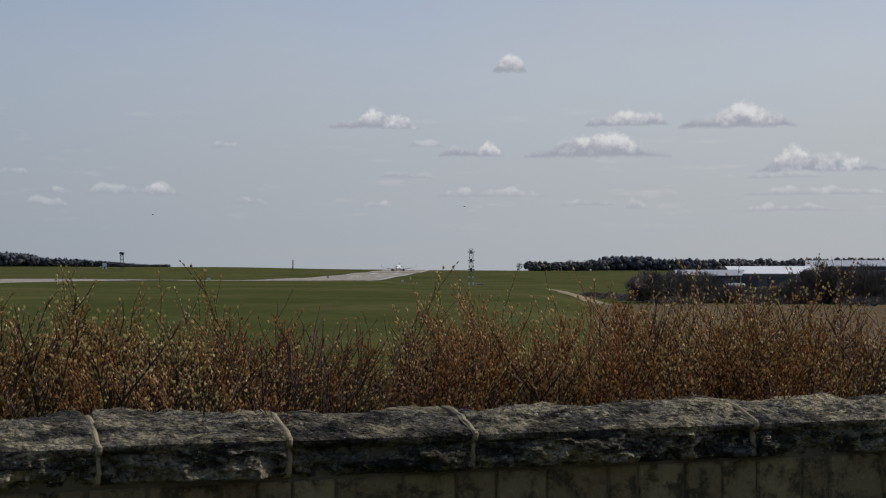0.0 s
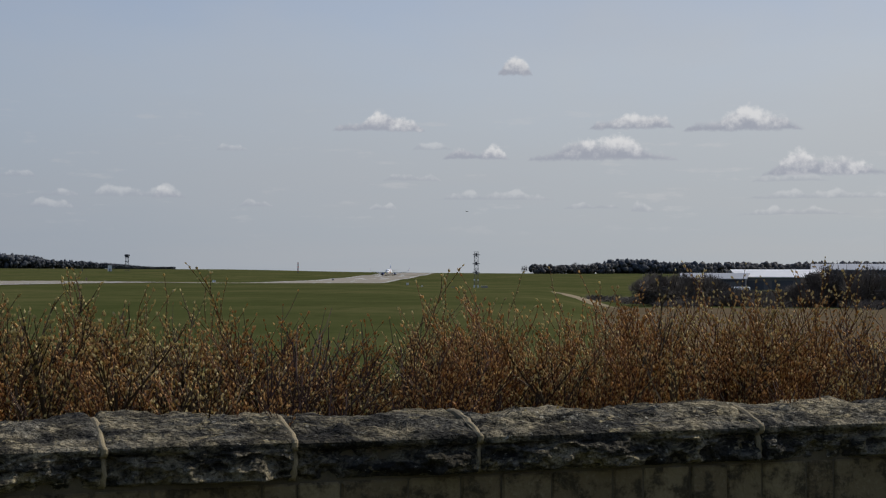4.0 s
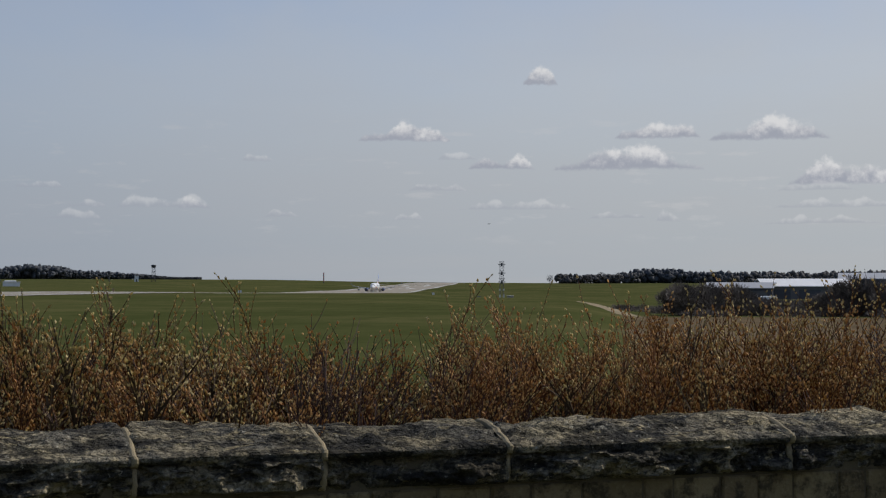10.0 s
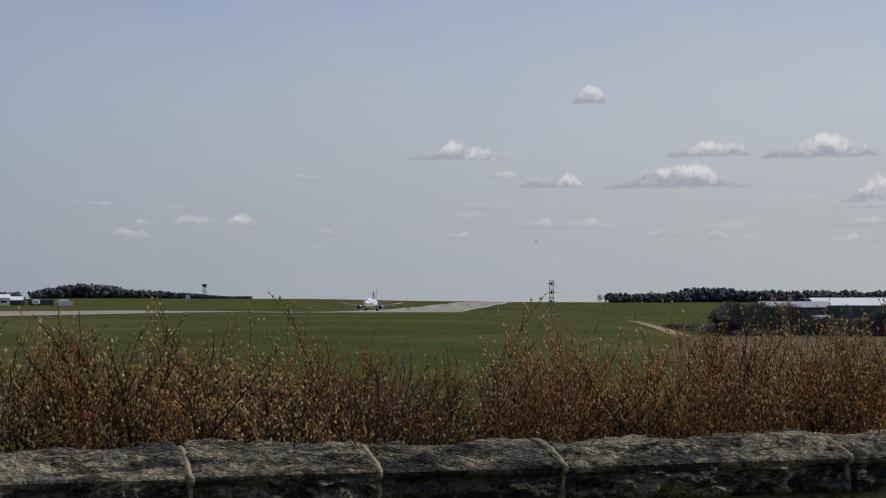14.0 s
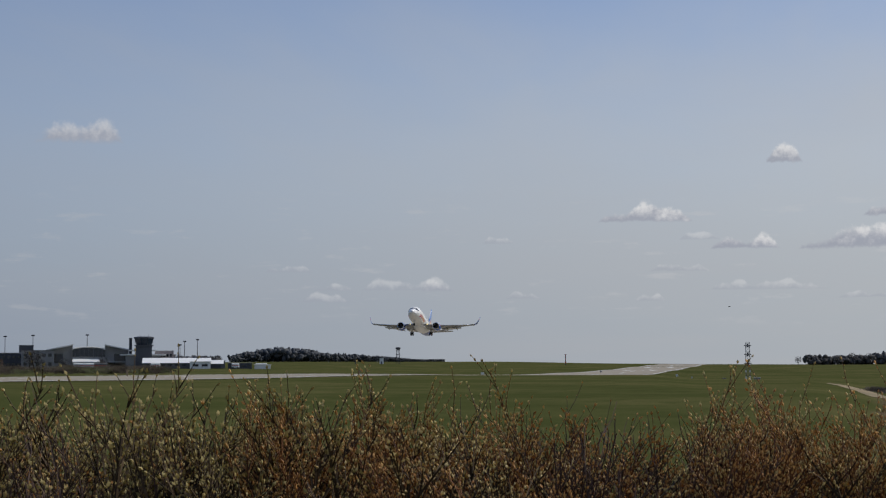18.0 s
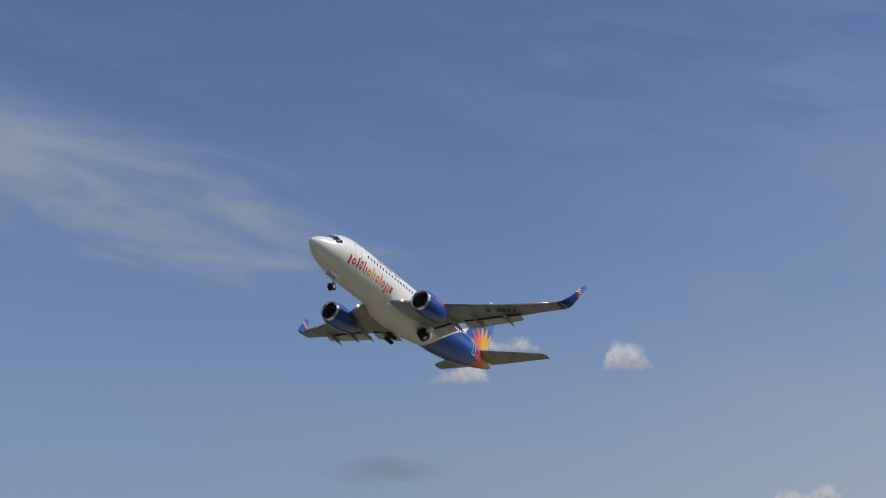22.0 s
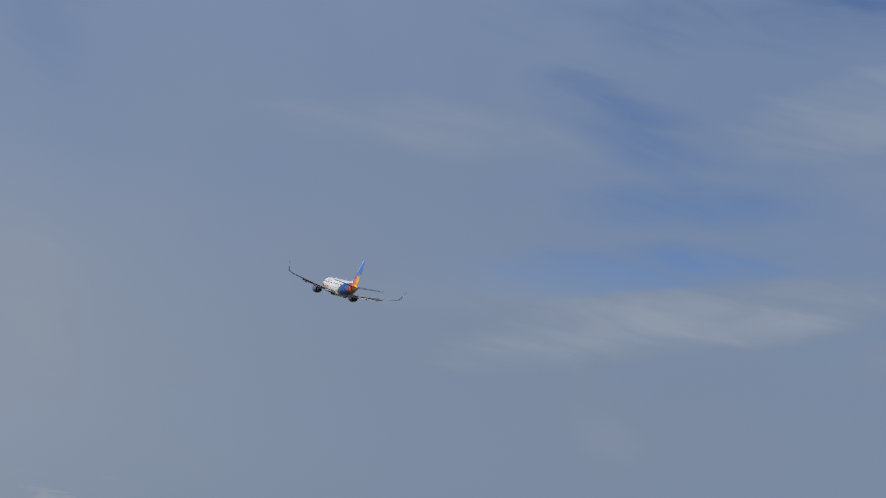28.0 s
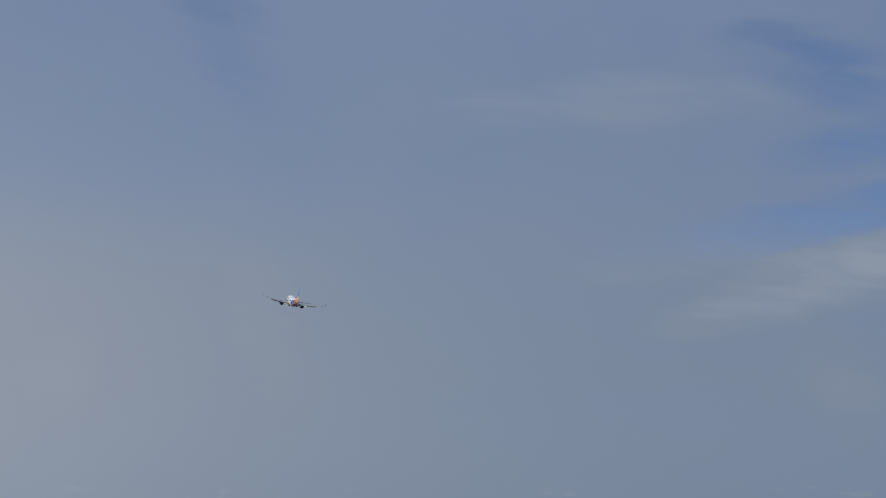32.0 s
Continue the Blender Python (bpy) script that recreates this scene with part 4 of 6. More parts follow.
def crown_cloud(rng, cx, cy, z0, w, h, n, size, vs, fs, tall=False):
    for _ in range(n):
        while True:
            p = Vector((rng.uniform(-1, 1), rng.uniform(-1, 1), rng.uniform(-1, 1)))
            if p.length < 1:
                break
        if tall:
            p.x *= 1 - 0.5 * (p.z * 0.5 + 0.5)
        c = Vector((cx + p.x * w / 2, cy + p.y * w / 2, z0 + h * 0.55 + p.z * h * 0.5))
        o = len(vs)
        for k in range(4):
            vs.append(c + Vector((rng.uniform(-1, 1), rng.uniform(-1, 1), rng.uniform(-1, 1))) * size)
        fs.extend([(o, o + 1, o + 2), (o, o + 2, o + 3), (o, o + 3, o + 1), (o + 1, o + 3, o + 2)])


def crown_lobe(rng, c, rx, rz, vs, fs, rings=5, segs=8):
    """One uneven rounded mass of a far crown."""
    o, seed = len(vs), rng.uniform(0, 90)
    for i in range(rings + 1):
        e = math.pi * (i / rings - 0.5)
        for k in range(segs):
            a = 2 * math.pi * k / segs
            d = Vector((math.cos(a) * math.cos(e), math.sin(a) * math.cos(e), math.sin(e)))
            g = 1 + 0.75 * noise.noise(d * 2.6 + Vector((seed, 0, 0)))
            vs.append(c + Vector((d.x * rx * g, d.y * rx * g, d.z * rz * g)))
    for i in range(rings):
        for k in range(segs):
            a, b = o + i * segs + k, o + i * segs + (k + 1) % segs
            fs.append((a, b, b + segs, a + segs))


def wood(name, label, mat, az0, az1, r, top, seed, count, rows=3, size=0.9, tall=False):
    rng = random.Random(seed)
    vs, fs = [], []
    for i in range(count):
        az = rng.uniform(az0, az1)
        rr = r + rng.uniform(0, 25 * rows)
        d = az_dir(az, 0) * rr
        z = ground_z(d.x, d.y)
        el = interp(az, top)
        h = max(3.0, (1.6 + rr * math.tan(radians(el)) - z) * rng.uniform(0.68, 0.98))
        w = h * rng.uniform(0.9, 1.6)
        for j in range(8):
            lo = rng.uniform(0.18, 0.86)
            crown_lobe(rng, Vector((d.x + rng.uniform(-0.5, 0.5) * w, d.y + rng.uniform(-0.3, 0.3) * w, z + h * lo)), w * rng.uniform(0.10, 0.20), h * min(0.20, 1.06 - lo), vs, fs, 4, 6)
        crown_cloud(rng, d.x, d.y, z - h * 0.1, w, h, 60, size * 0.42, vs, fs, tall)
        v, f = tube([(d.x, d.y, z - 0.3), (d.x, d.y, z + h * 0.6)], [0.25, 0.1], 4, False)
        o = len(vs)
        vs.extend(v)
        fs.extend([tuple(k + o for k in q) for q in f])
    tagged(part(name, (vs, fs), M[mat], smooth=True), label, "woods", kind="stuff")


# skyline woods carry their haze in the crown colours
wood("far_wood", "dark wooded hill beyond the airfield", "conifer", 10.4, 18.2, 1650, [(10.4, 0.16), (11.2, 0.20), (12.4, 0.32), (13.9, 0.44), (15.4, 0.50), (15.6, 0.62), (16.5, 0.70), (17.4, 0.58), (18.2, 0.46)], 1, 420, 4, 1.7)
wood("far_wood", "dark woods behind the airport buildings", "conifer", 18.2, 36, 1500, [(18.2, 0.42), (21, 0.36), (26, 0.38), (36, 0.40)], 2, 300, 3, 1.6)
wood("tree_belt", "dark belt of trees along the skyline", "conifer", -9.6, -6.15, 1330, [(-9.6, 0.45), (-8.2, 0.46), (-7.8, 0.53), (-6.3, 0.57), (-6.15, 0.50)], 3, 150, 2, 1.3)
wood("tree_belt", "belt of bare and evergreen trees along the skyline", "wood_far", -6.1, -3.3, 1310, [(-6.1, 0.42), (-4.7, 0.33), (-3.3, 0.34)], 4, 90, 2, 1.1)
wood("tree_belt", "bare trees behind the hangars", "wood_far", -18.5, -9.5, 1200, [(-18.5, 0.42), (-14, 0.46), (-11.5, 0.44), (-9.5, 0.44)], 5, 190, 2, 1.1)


def build_tree(az, r, h, w, seed, mat, label):
    """A lone tree: tapered trunk, limbs and an open crown."""
    rng = random.Random(seed)
    ob = thing("tree", on_ground(az, r), label, "tree")
    limbs = [tube([(0, 0, -0.2), (0.1, 0, h * 0.3), (0, 0, h * 0.62)], [h * 0.035, h * 0.025, h * 0.012], 7)]
    for i in range(26):
        a, z0 = rng.uniform(0, 6.28), h * rng.uniform(0.22, 0.6)
        d = Vector((math.cos(a), math.sin(a), rng.uniform(0.5, 1.4))).normalized()
        p = Vector((0, 0, z0))
        q = p + d * w * rng.uniform(0.25, 0.5)
        q.z = min(q.z, h)
        limbs.append(tube([p, p.lerp(q, 0.5) + Vector((0, 0, 0.05 * h)), q], [h * 0.012, h * 0.008, h * 0.004], 4, False))
    part("trunk", join(*limbs), M["bare"], ob)
    vs, fs = [], []
    crown_cloud(rng, 0, 0, h * 0.16, w, h * 0.86, 260, h * 0.045, vs, fs)
    part("crown", (vs, fs), M[mat], ob)


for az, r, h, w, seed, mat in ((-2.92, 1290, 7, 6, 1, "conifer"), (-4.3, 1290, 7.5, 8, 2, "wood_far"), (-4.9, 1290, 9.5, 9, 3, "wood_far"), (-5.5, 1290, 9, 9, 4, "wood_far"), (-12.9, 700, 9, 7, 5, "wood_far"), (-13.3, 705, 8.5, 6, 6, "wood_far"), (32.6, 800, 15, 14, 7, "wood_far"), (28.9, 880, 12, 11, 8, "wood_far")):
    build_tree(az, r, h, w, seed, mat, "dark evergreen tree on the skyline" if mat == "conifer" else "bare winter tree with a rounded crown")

# ---- airfield masts and towers ----


def lattice(w, h, bays, r, taper=1.0):
    """Four legs with cross bracing; w wide at the foot."""
    legs, braces = [], []
    for sx in (-1, 1):
        for sy in (-1, 1):
            legs.append(tube([(sx * w / 2, sy * w / 2, 0), (sx * w / 2 * taper, sy * w / 2 * taper, h)], [r, r], 5))
    for i in range(bays):
        z0, z1 = h * i / bays, h * (i + 1) / bays
        k0, k1 = 1 + (taper - 1) * i / bays, 1 + (taper - 1) * (i + 1) / bays
        for sx, sy, ex, ey in ((-1, -1, 1, -1), (1, -1, 1, 1), (1, 1, -1, 1), (-1, 1, -1, -1)):
            braces.append(tube([(sx * w / 2 * k0, sy * w / 2 * k0, z0), (ex * w / 2 * k1, ey * w / 2 * k1, z1)], [r * 0.6, r * 0.6], 4))
            braces.append(tube([(sx * w / 2 * k1, sy * w / 2 * k1, z1), (ex * w / 2 * k1, ey * w / 2 * k1, z1)], [r * 0.6, r * 0.6], 4))
    return legs, braces


def build_glide_mast():
    r = 420.0
    ob = thing("glide_path_mast", on_ground(-1.08, r), "slender lattice glide-path mast, dark with a white foot, on the grass", "mast")
    legs, braces = lattice(1.1, 10.2, 8, 0.07)
    for l in legs:
        part("leg", l, M["steel"], ob)
    part("bracing", join(*braces), M["steel"], ob)
    for z, h in ((0.0, 0.9), (2.0, 0.5)):
        for x in (-0.75, 0.35):
            part("white_band", boxd(x, -0.62, z, x + 0.4, -0.55, z + h), M["white"], ob, "white painted band")
    for z in (4.4, 6.9, 9.3):
        an = part("antenna", join(boxd(-0.25, -0.75, z - 0.5, 0.25, -0.60, z + 0.5), boxd(-1.0, -0.70, z - 0.10, 1.0, -0.62, z + 0.10)), M["dark_steel"], ob)
        part("mount", boxd(-0.1, -0.62, z - 0.1, 0.1, 0.0, z + 0.1), M["dark_steel"], an)
    part("platform", box(-0.8, -0.8, 5.3, 0.8, 0.8, 5.42, 0.02), M["dark_steel"], ob)
    hut = thing("equipment_hut", on_ground(-1.4, r - 6), "small pale equipment cabin beside the mast", "cabin")
    part("wall_shell", box(-0.9, -0.8, 0, 0.9, 0.8, 0.55, 0.02), M["pale_wall"], hut)
    part("lid", box(-1.0, -0.9, 0.55, 1.0, 0.9, 0.63, 0.02), M["roof"], hut)


def build_radar_tower():
    r = 1200.0
    ob = thing("radar_tower", on_ground(12.12, r), "dark lattice radar tower with a round head on the skyline", "tower")
    legs, braces = lattice(3.0, 11.0, 4, 0.20, 0.7)
    for l in legs:
        part("leg", l, M["dark_steel"], ob)
    part("bracing", join(*braces), M["dark_steel"], ob)
    part("platform", box(-1.7, -1.7, 11.0, 1.7, 1.7, 11.4, 0.05), M["dark_steel"], ob)
    part("mid_platform", box(-1.7, -1.7, 7.6, 1.7, 1.7, 7.9, 0.05), M["dark_steel"], ob)
    part("radar_head", tube([(0, 0, 11.4), (0, 0, 12.0), (0, 0, 13.0), (0, 0, 13.5)], [0.7, 1.9, 2.1, 1.2], 16), M["dark_steel"], ob, smooth=True)
    hut = thing("equipment_hut", on_ground(12.75, r + 5), "white equipment cabin beside the radar tower", "cabin")
    part("wall_shell", box(-1.6, -2, 0, 1.6, 2, 4.6, 0.05), M["white"], hut)
    part("door", box(-0.5, -2.06, 0, 0.5, -2.0, 2.1, 0.02), M["grey_wall"], hut)
    part("lid", box(-1.75, -2.15, 4.6, 1.75, 2.15, 4.8, 0.03), M["roof"], hut)
    pole = thing("beacon_pole", on_ground(13.75, r), "dark pole with a boxy head beside the radar tower", "mast")
    part("pole", tube([(0, 0, 0), (0, 0, 6.0)], [0.35, 0.3], 8), M["dark_steel"], pole)
    part("head", box(-1.0, -1.0, 6.0, 1.0, 1.0, 8.2, 0.1), M["dark_steel"], pole)


def build_banded_mast():
    r = 1250.0
    ob = thing("banded_mast", on_ground(5.73, r), "thin red and white banded mast on the skyline", "mast")
    for i in range(6):
        part("band", tube([(0, 0, i * 1.45), (0, 0, i * 1.45 + 1.4)], [0.42, 0.42], 8), M["red" if i % 2 else "dark_steel"], ob)
    part("cross_arm", join(boxd(-0.95, -0.2, 8.5, 0.95, 0.2, 8.75), boxd(-0.75, -0.2, 5.4, 0.75, 0.2, 5.6), boxd(-0.75, -0.2, 2.6, 0.75, 0.2, 2.8)), M["dark_steel"], ob)


build_glide_mast()
build_radar_tower()
build_banded_mast()

# low runway lights and marker boards in the grass
for i, (az, r, w, h, mat) in enumerate(((1.55, 330, 0.5, 0.45, "white"), (1.0, 345, 0.35, 0.3, "white"), (-0.2, 360, 0.9, 0.2, "pale_wall"), (8.9, 640, 1.4, 0.9, "white"), (4.4, 900, 1.2, 1.0, "pale_wall"), (22.3, 262, 0.35, 1.1, "lamp_post"), (13.6, 420, 0.5, 0.9, "lamp_post"))):
    ob = thing("marker_board", on_ground(az, r), "small pale marker board standing in the grass", "marker")
    part("board", box(-w / 2, -0.05, 0.15, w / 2, 0.05, 0.15 + h, 0.01), M["dry" if mat == "lamp_post" else mat], ob)
    part("post", tube([(0, 0.06, 0), (0, 0.06, 0.15 + h * 0.8)], [0.03, 0.03], 6), M["steel"], ob)

# ---- buildings ----


def window_row(parent, x0, x1, y, z, w, h, n, name="window"):
    me = to_mesh(name, box(-w / 2, -0.05, 0, w / 2, 0.05, h, 0.02), M["glass"])
    for i in range(n):
        x = x0 + (x1 - x0) * (i + 0.5) / n
        part(name, me, None, parent, m=Matrix.Translation((x, y, z)))


def shed(name, az, r, w, d, eave, ridge, wall, roof, label, turn=0.0, doors=0, over=0.4, windows=0):
    """Pitched-roof shed whose ridge runs along x."""
    ob = thing(name, on_ground(az, r) @ Matrix.Rotation(radians(turn), 4, "Z"), label, "building")
    sec = lambda x: [(x, -d / 2, -0.5), (x, d / 2, -0.5), (x, d / 2, eave), (x, 0, ridge), (x, -d / 2, eave)]
    part("wall_shell", loft([sec(-w / 2), sec(w / 2)]), M[wall], ob)
    for s in (-1, 1):
        y, t = s * (d / 2 + over), 0.22
        drop = (ridge - eave) / (d / 2) * over
        rs = lambda x: [(x, 0, ridge + 0.02), (x, 0, ridge + t), (x, y, eave - drop + t), (x, y, eave - drop + 0.02)]
        part("roof", loft([rs(-w / 2 - over), rs(w / 2 + over)]), M[roof], ob)
    for i in range(doors):
        x = -w / 2 + w * (i + 0.5) / doors
        part("door", box(x - w / doors * 0.36, -d / 2 - 0.08, 0, x + w / doors * 0.36, -d / 2 - 0.02, eave * 0.75, 0.02), M["dark_wall" if wall != "dark_wall" else "grey_wall"], ob)
    if windows:
        window_row(ob, -w / 2 + 1, w / 2 - 1, -d / 2 - 0.04, eave * 0.55, w / windows * 0.6, eave * 0.25, windows)
    return ob


# hangars beyond the bushes
shed("hangar", -12.35, 480, 27, 24, 4.0, 6.2, "grey_wall", "roof", "low hangar with a pale metal roof behind bushes", turn=10, doors=3, over=0.6)
shed("hangar", -10.1, 470, 20, 16, 3.4, 5.0, "dark_wall", "grey_roof", "long dark shed with a grey roof behind bushes", turn=-6, doors=2, over=0.6)
big = shed("hangar", -16.0, 540, 44, 30, 6.6, 8.6, "blue_wall", "grey_roof", "large blue-grey hangar with a grey roof", turn=2, doors=2)
part("fascia", box(-22.2, -15.3, 5.4, 22.2, -15.05, 6.6, 0.03), M["dark_wall"], big, "dark fascia band under the eaves")
for az, r in ((-16.9, 300), (-16.2, 306), (-10.9, 262)):
    ob = thing("parked_van", on_ground(az, r), "white van parked by the hangars", "vehicle")
    part("body", box(-2.4, -0.95, 0.4, 2.4, 0.95, 2.0, 0.2), M["white"], ob)
    part("windscreen", box(1.5, -0.98, 1.2, 2.2, -0.93, 1.8, 0.02), M["glass"], ob)
    for x in (-1.5, 1.5):
        part("wheel", tube([(x, -0.98, 0.35), (x, -0.75, 0.35)], [0.35, 0.35], 14), M["tyre"], ob)

R_T = 850.0
MPP = R_T / 2647.0


def t_az(px):
    return 16.25 - math.degrees(math.atan((px - 784) / 2647.0))


def block(px0, px1, h, depth, wall, label, roof="grey_wall", windows=0, rows=1, r=R_T, name="airport_building", roof_t=0.35):
    w = (px1 - px0) * MPP
    ob = thing(name, on_ground(t_az((px0 + px1) / 2), r), label, "building")
    part("wall_shell", box(-w / 2, 0, -0.5, w / 2, depth, h, 0.05), M[wall], ob)
    part("roof", box(-w / 2 - 0.3, -0.3, h, w / 2 + 0.3, depth + 0.3, h + roof_t, 0.05), M[roof], ob)
    for k in range(rows if windows else 0):
        window_row(ob, -w / 2 + 0.6, w / 2 - 0.6, -0.04, h * (k + 0.35) / rows, w / windows * 0.55, h / rows * 0.35, windows)
    return ob


def build_control_tower():
    ob = thing("control_tower", on_ground(t_az(532), R_T), "dark control tower with a flared glass cab", "tower")
    part("shaft", box(-4.4, -4.4, 0, 4.4, 4.4, 12.0, 0.1), M["dark_wall"], ob)
    part("lower_floor", box(-10, -2, 0, 9, 9, 7.2, 0.1), M["pale_wall"], ob)
    part("mid_ring", box(-4.6, -4.6, 11.8, 4.6, 4.6, 13.0, 0.1), M["dark_wall"], ob)
    oct_ = lambda r, z: [Vector((math.sin(2 * math.pi * (k + 0.5) / 8) * r, math.cos(2 * math.pi * (k + 0.5) / 8) * r, z)) for k in range(8)]
    part("cab_glass", loft([oct_(4.4, 13.0), oct_(5.6, 16.6)]), M["tinted"], ob)
    for k in range(8):
        a, b = oct_(4.65, 13.0)[k], oct_(5.55, 16.6)[k]
        part("mullion", tube([a, b], [0.13, 0.13], 4), M["dark_wall"], ob)
    part("cab_roof", loft([oct_(5.9, 16.6), oct_(6.0, 17.3), oct_(4.0, 17.7)]), M["dark_wall"], ob)
    for z, x0, x1 in ((7.2, -13, 12), (9.6, -8, 7)):
        part("floor_slab", box(x0, -3.2, z, x1, 9.5, z + 0.7, 0.05), M["white"], ob, "white floor slab")
    part("walkway", box(-5.2, -5.2, 12.6, 5.2, 5.2, 13.1, 0.05), M["dark_wall"], ob)
    for x, h in ((-2.2, 1.2), (0.5, 0.9), (2.4, 1.4)):
        part("aerial", tube([(x, 0, 17.6), (x, 0, 17.6 + h)], [0.08, 0.05], 5), M["dark_wall"], ob)


def build_terminal():
    w = (506 - 370) * MPP
    ob = thing("terminal", on_ground(t_az(438), R_T + 4), "grey airport terminal with wing-shaped roofs and a dark glass arch", "terminal")
    h = 9.0
    part("hall", box(-w / 2, 3, -0.5, w / 2, 26, h * 0.9, 0.1), M["pale_wall"], ob)
    for s in (-1, 1):
        xo, xi = s * (w / 2 + 1.0), s * w * 0.20
        sec = [[Vector((xo, y, 10.0)), Vector((xi, y, 12.8)), Vector((xi, y, 13.4)), Vector((xo, y, 10.5))] for y in (-1.0, 27)]
        part("wing_roof", loft(sec), M["roof"], ob, "pale wing-shaped roof")
        part("gable", loft([[Vector((xo - s * 1.2, y, 8.0)), Vector((xi, y, 8.0)), Vector((xi, y, 12.7)), Vector((xo - s * 1.2, y, 10.1))] for y in (2.9, 3.2)]), M["pale_wall"], ob)
        part("side_glass", box(min(s * w * 0.32, s * w * 0.46), 2.8, 3.2, max(s * w * 0.32, s * w * 0.46), 2.95, 8.2, 0.02), M["glass"], ob)
    n = 13
    arch = lambda y: [Vector((-w * 0.2, y, 6.6))] + [Vector((w * 0.2 * -math.cos(math.pi * i / (n - 1)), y, 10.2 + 1.5 * math.sin(math.pi * i / (n - 1)))) for i in range(n)] + [Vector((w * 0.2, y, 6.6))]
    part("concourse_band", box(-w * 0.2, 2.0, 4.6, w * 0.2, 3.0, 6.6, 0.05), M["pale_wall"], ob, "pale band under the glass arch")
    part("glass_front", loft([arch(1.6), arch(3.0)]), M["glass"], ob, "dark glass arch")
    rim = [Vector((w * 0.205 * -math.cos(math.pi * i / (n - 1)), 1.5, 10.3 + 1.6 * math.sin(math.pi * i / (n - 1)))) for i in range(n)]
    part("arch_rim", tube(rim, [0.28] * n, 6), M["roof"], ob)
    for i in range(7):
        x = w * 0.2 * (-0.85 + 1.7 * i / 6)
        part("mullion", box(x - 0.1, 1.45, 6.6, x + 0.1, 1.6, 10.6, 0.02), M["grey_wall"], ob)
    part("canopy", loft([[Vector((x, -9, 3.3)), Vector((x, 3, 5.2)), Vector((x, 3, 5.6)), Vector((x, -9, 3.8))] for x in (-w * 0.20, w * 0.14)]), M["white"], ob, "sloping white canopy")
    part("rear_canopy", box(w * 0.14, -5, 3.2, w * 0.62, 3, 4.0, 0.1), M["pale_wall"], ob)
    for i in range(8):
        x = -w * 0.28 + w * 0.6 * i / 7
        part("column", tube([(x, -5.5, 0), (x, -5.5, 3.6)], [0.2, 0.2], 8), M["grey_wall"], ob)


build_control_tower()
build_terminal()
block(551, 583, 9.6, 14, "pink_wall", "pinkish grey airport block beside the control tower", "grey_roof", 5, 2, R_T + 6)
block(480, 587, 7.4, 20, "pale_wall", "pale low airport block beside the control tower", "grey_wall", 12, 2, R_T + 12)
shed("airport_building", t_az(589), R_T - 22, 112 * MPP, 18, 3.0, 5.6, "grey_wall", "white", "long low building with a pitched white roof beside the terminal", doors=0, windows=9)
shed("airport_building", t_az(655), R_T - 16, 26 * MPP, 12, 2.6, 4.4, "grey_wall", "white", "small white-roofed shed on the apron", doors=1)
block(612, 646, 3.6, 6, "white", "white annex at the end of the long low building", "roof", 2, 1, R_T - 38)
block(325, 378, 9.6, 18, "pale_wall", "plain grey block beside the terminal", "grey_wall", 5, 2, R_T - 20)
block(320, 344, 12.6, 12, "dark_wall", "dark plant room over the grey block", "dark_wall", 0, 1, R_T + 10)
block(242, 326, 8.4, 22, "dark_wall", "dark airport offices with a row of windows", "grey_roof", 9, 2, R_T + 5)
block(258, 292, 5.0, 10, "brick", "low brown brick airport annex", "dark_wall", 4, 1, R_T - 25)
block(185, 209, 7.2, 9, "pale_wall", "pale block at the foot of a chimney", "grey_wall", 2, 1, R_T - 40)
block(222, 236, 7.0, 6, "white", "small white cabin on the apron", "roof", 2, 1, R_T - 28)
block(0, 33, 5.4, 8, "grey_wall", "low grey shed beside the runway", "grey_wall", 3, 1, R_T - 60)
block(678, 718, 2.9, 6, "dark_wall", "low dark shed with a pale end", "pale_wall", 4, 1, R_T - 40)
block(652, 672, 4.0, 8, "grey_wall", "small grey shed on the apron", "grey_wall", 2, 1, R_T)
block(724, 750, 2.0, 3, "white", "low white trailer on the grass", "white", 0, 1, R_T - 60)

ob = thing("chimney", on_ground(t_az(198), R_T - 30), "tall dark chimney beside the hangars", "chimney")
part("shaft", tube([(0, 0, 0), (0, 0, 17.5)], [1.5, 1.42], 14), M["dark_wall"], ob)
part("cap", tube([(0, 0, 17.3), (0, 0, 17.7)], [1.48, 1.48], 14), M["dark_steel"], ob)
ob = thing("stack", on_ground(t_az(509), R_T + 2), "slim dark stack beside the control tower", "chimney")
part("shaft", tube([(0, 0, 0), (0, 0, 16.4)], [0.9, 0.8], 10), M["dark_wall"], ob)
part("cap", tube([(0, 0, 16.3), (0, 0, 16.9)], [0.95, 0.95], 10), M["dark_steel"], ob)


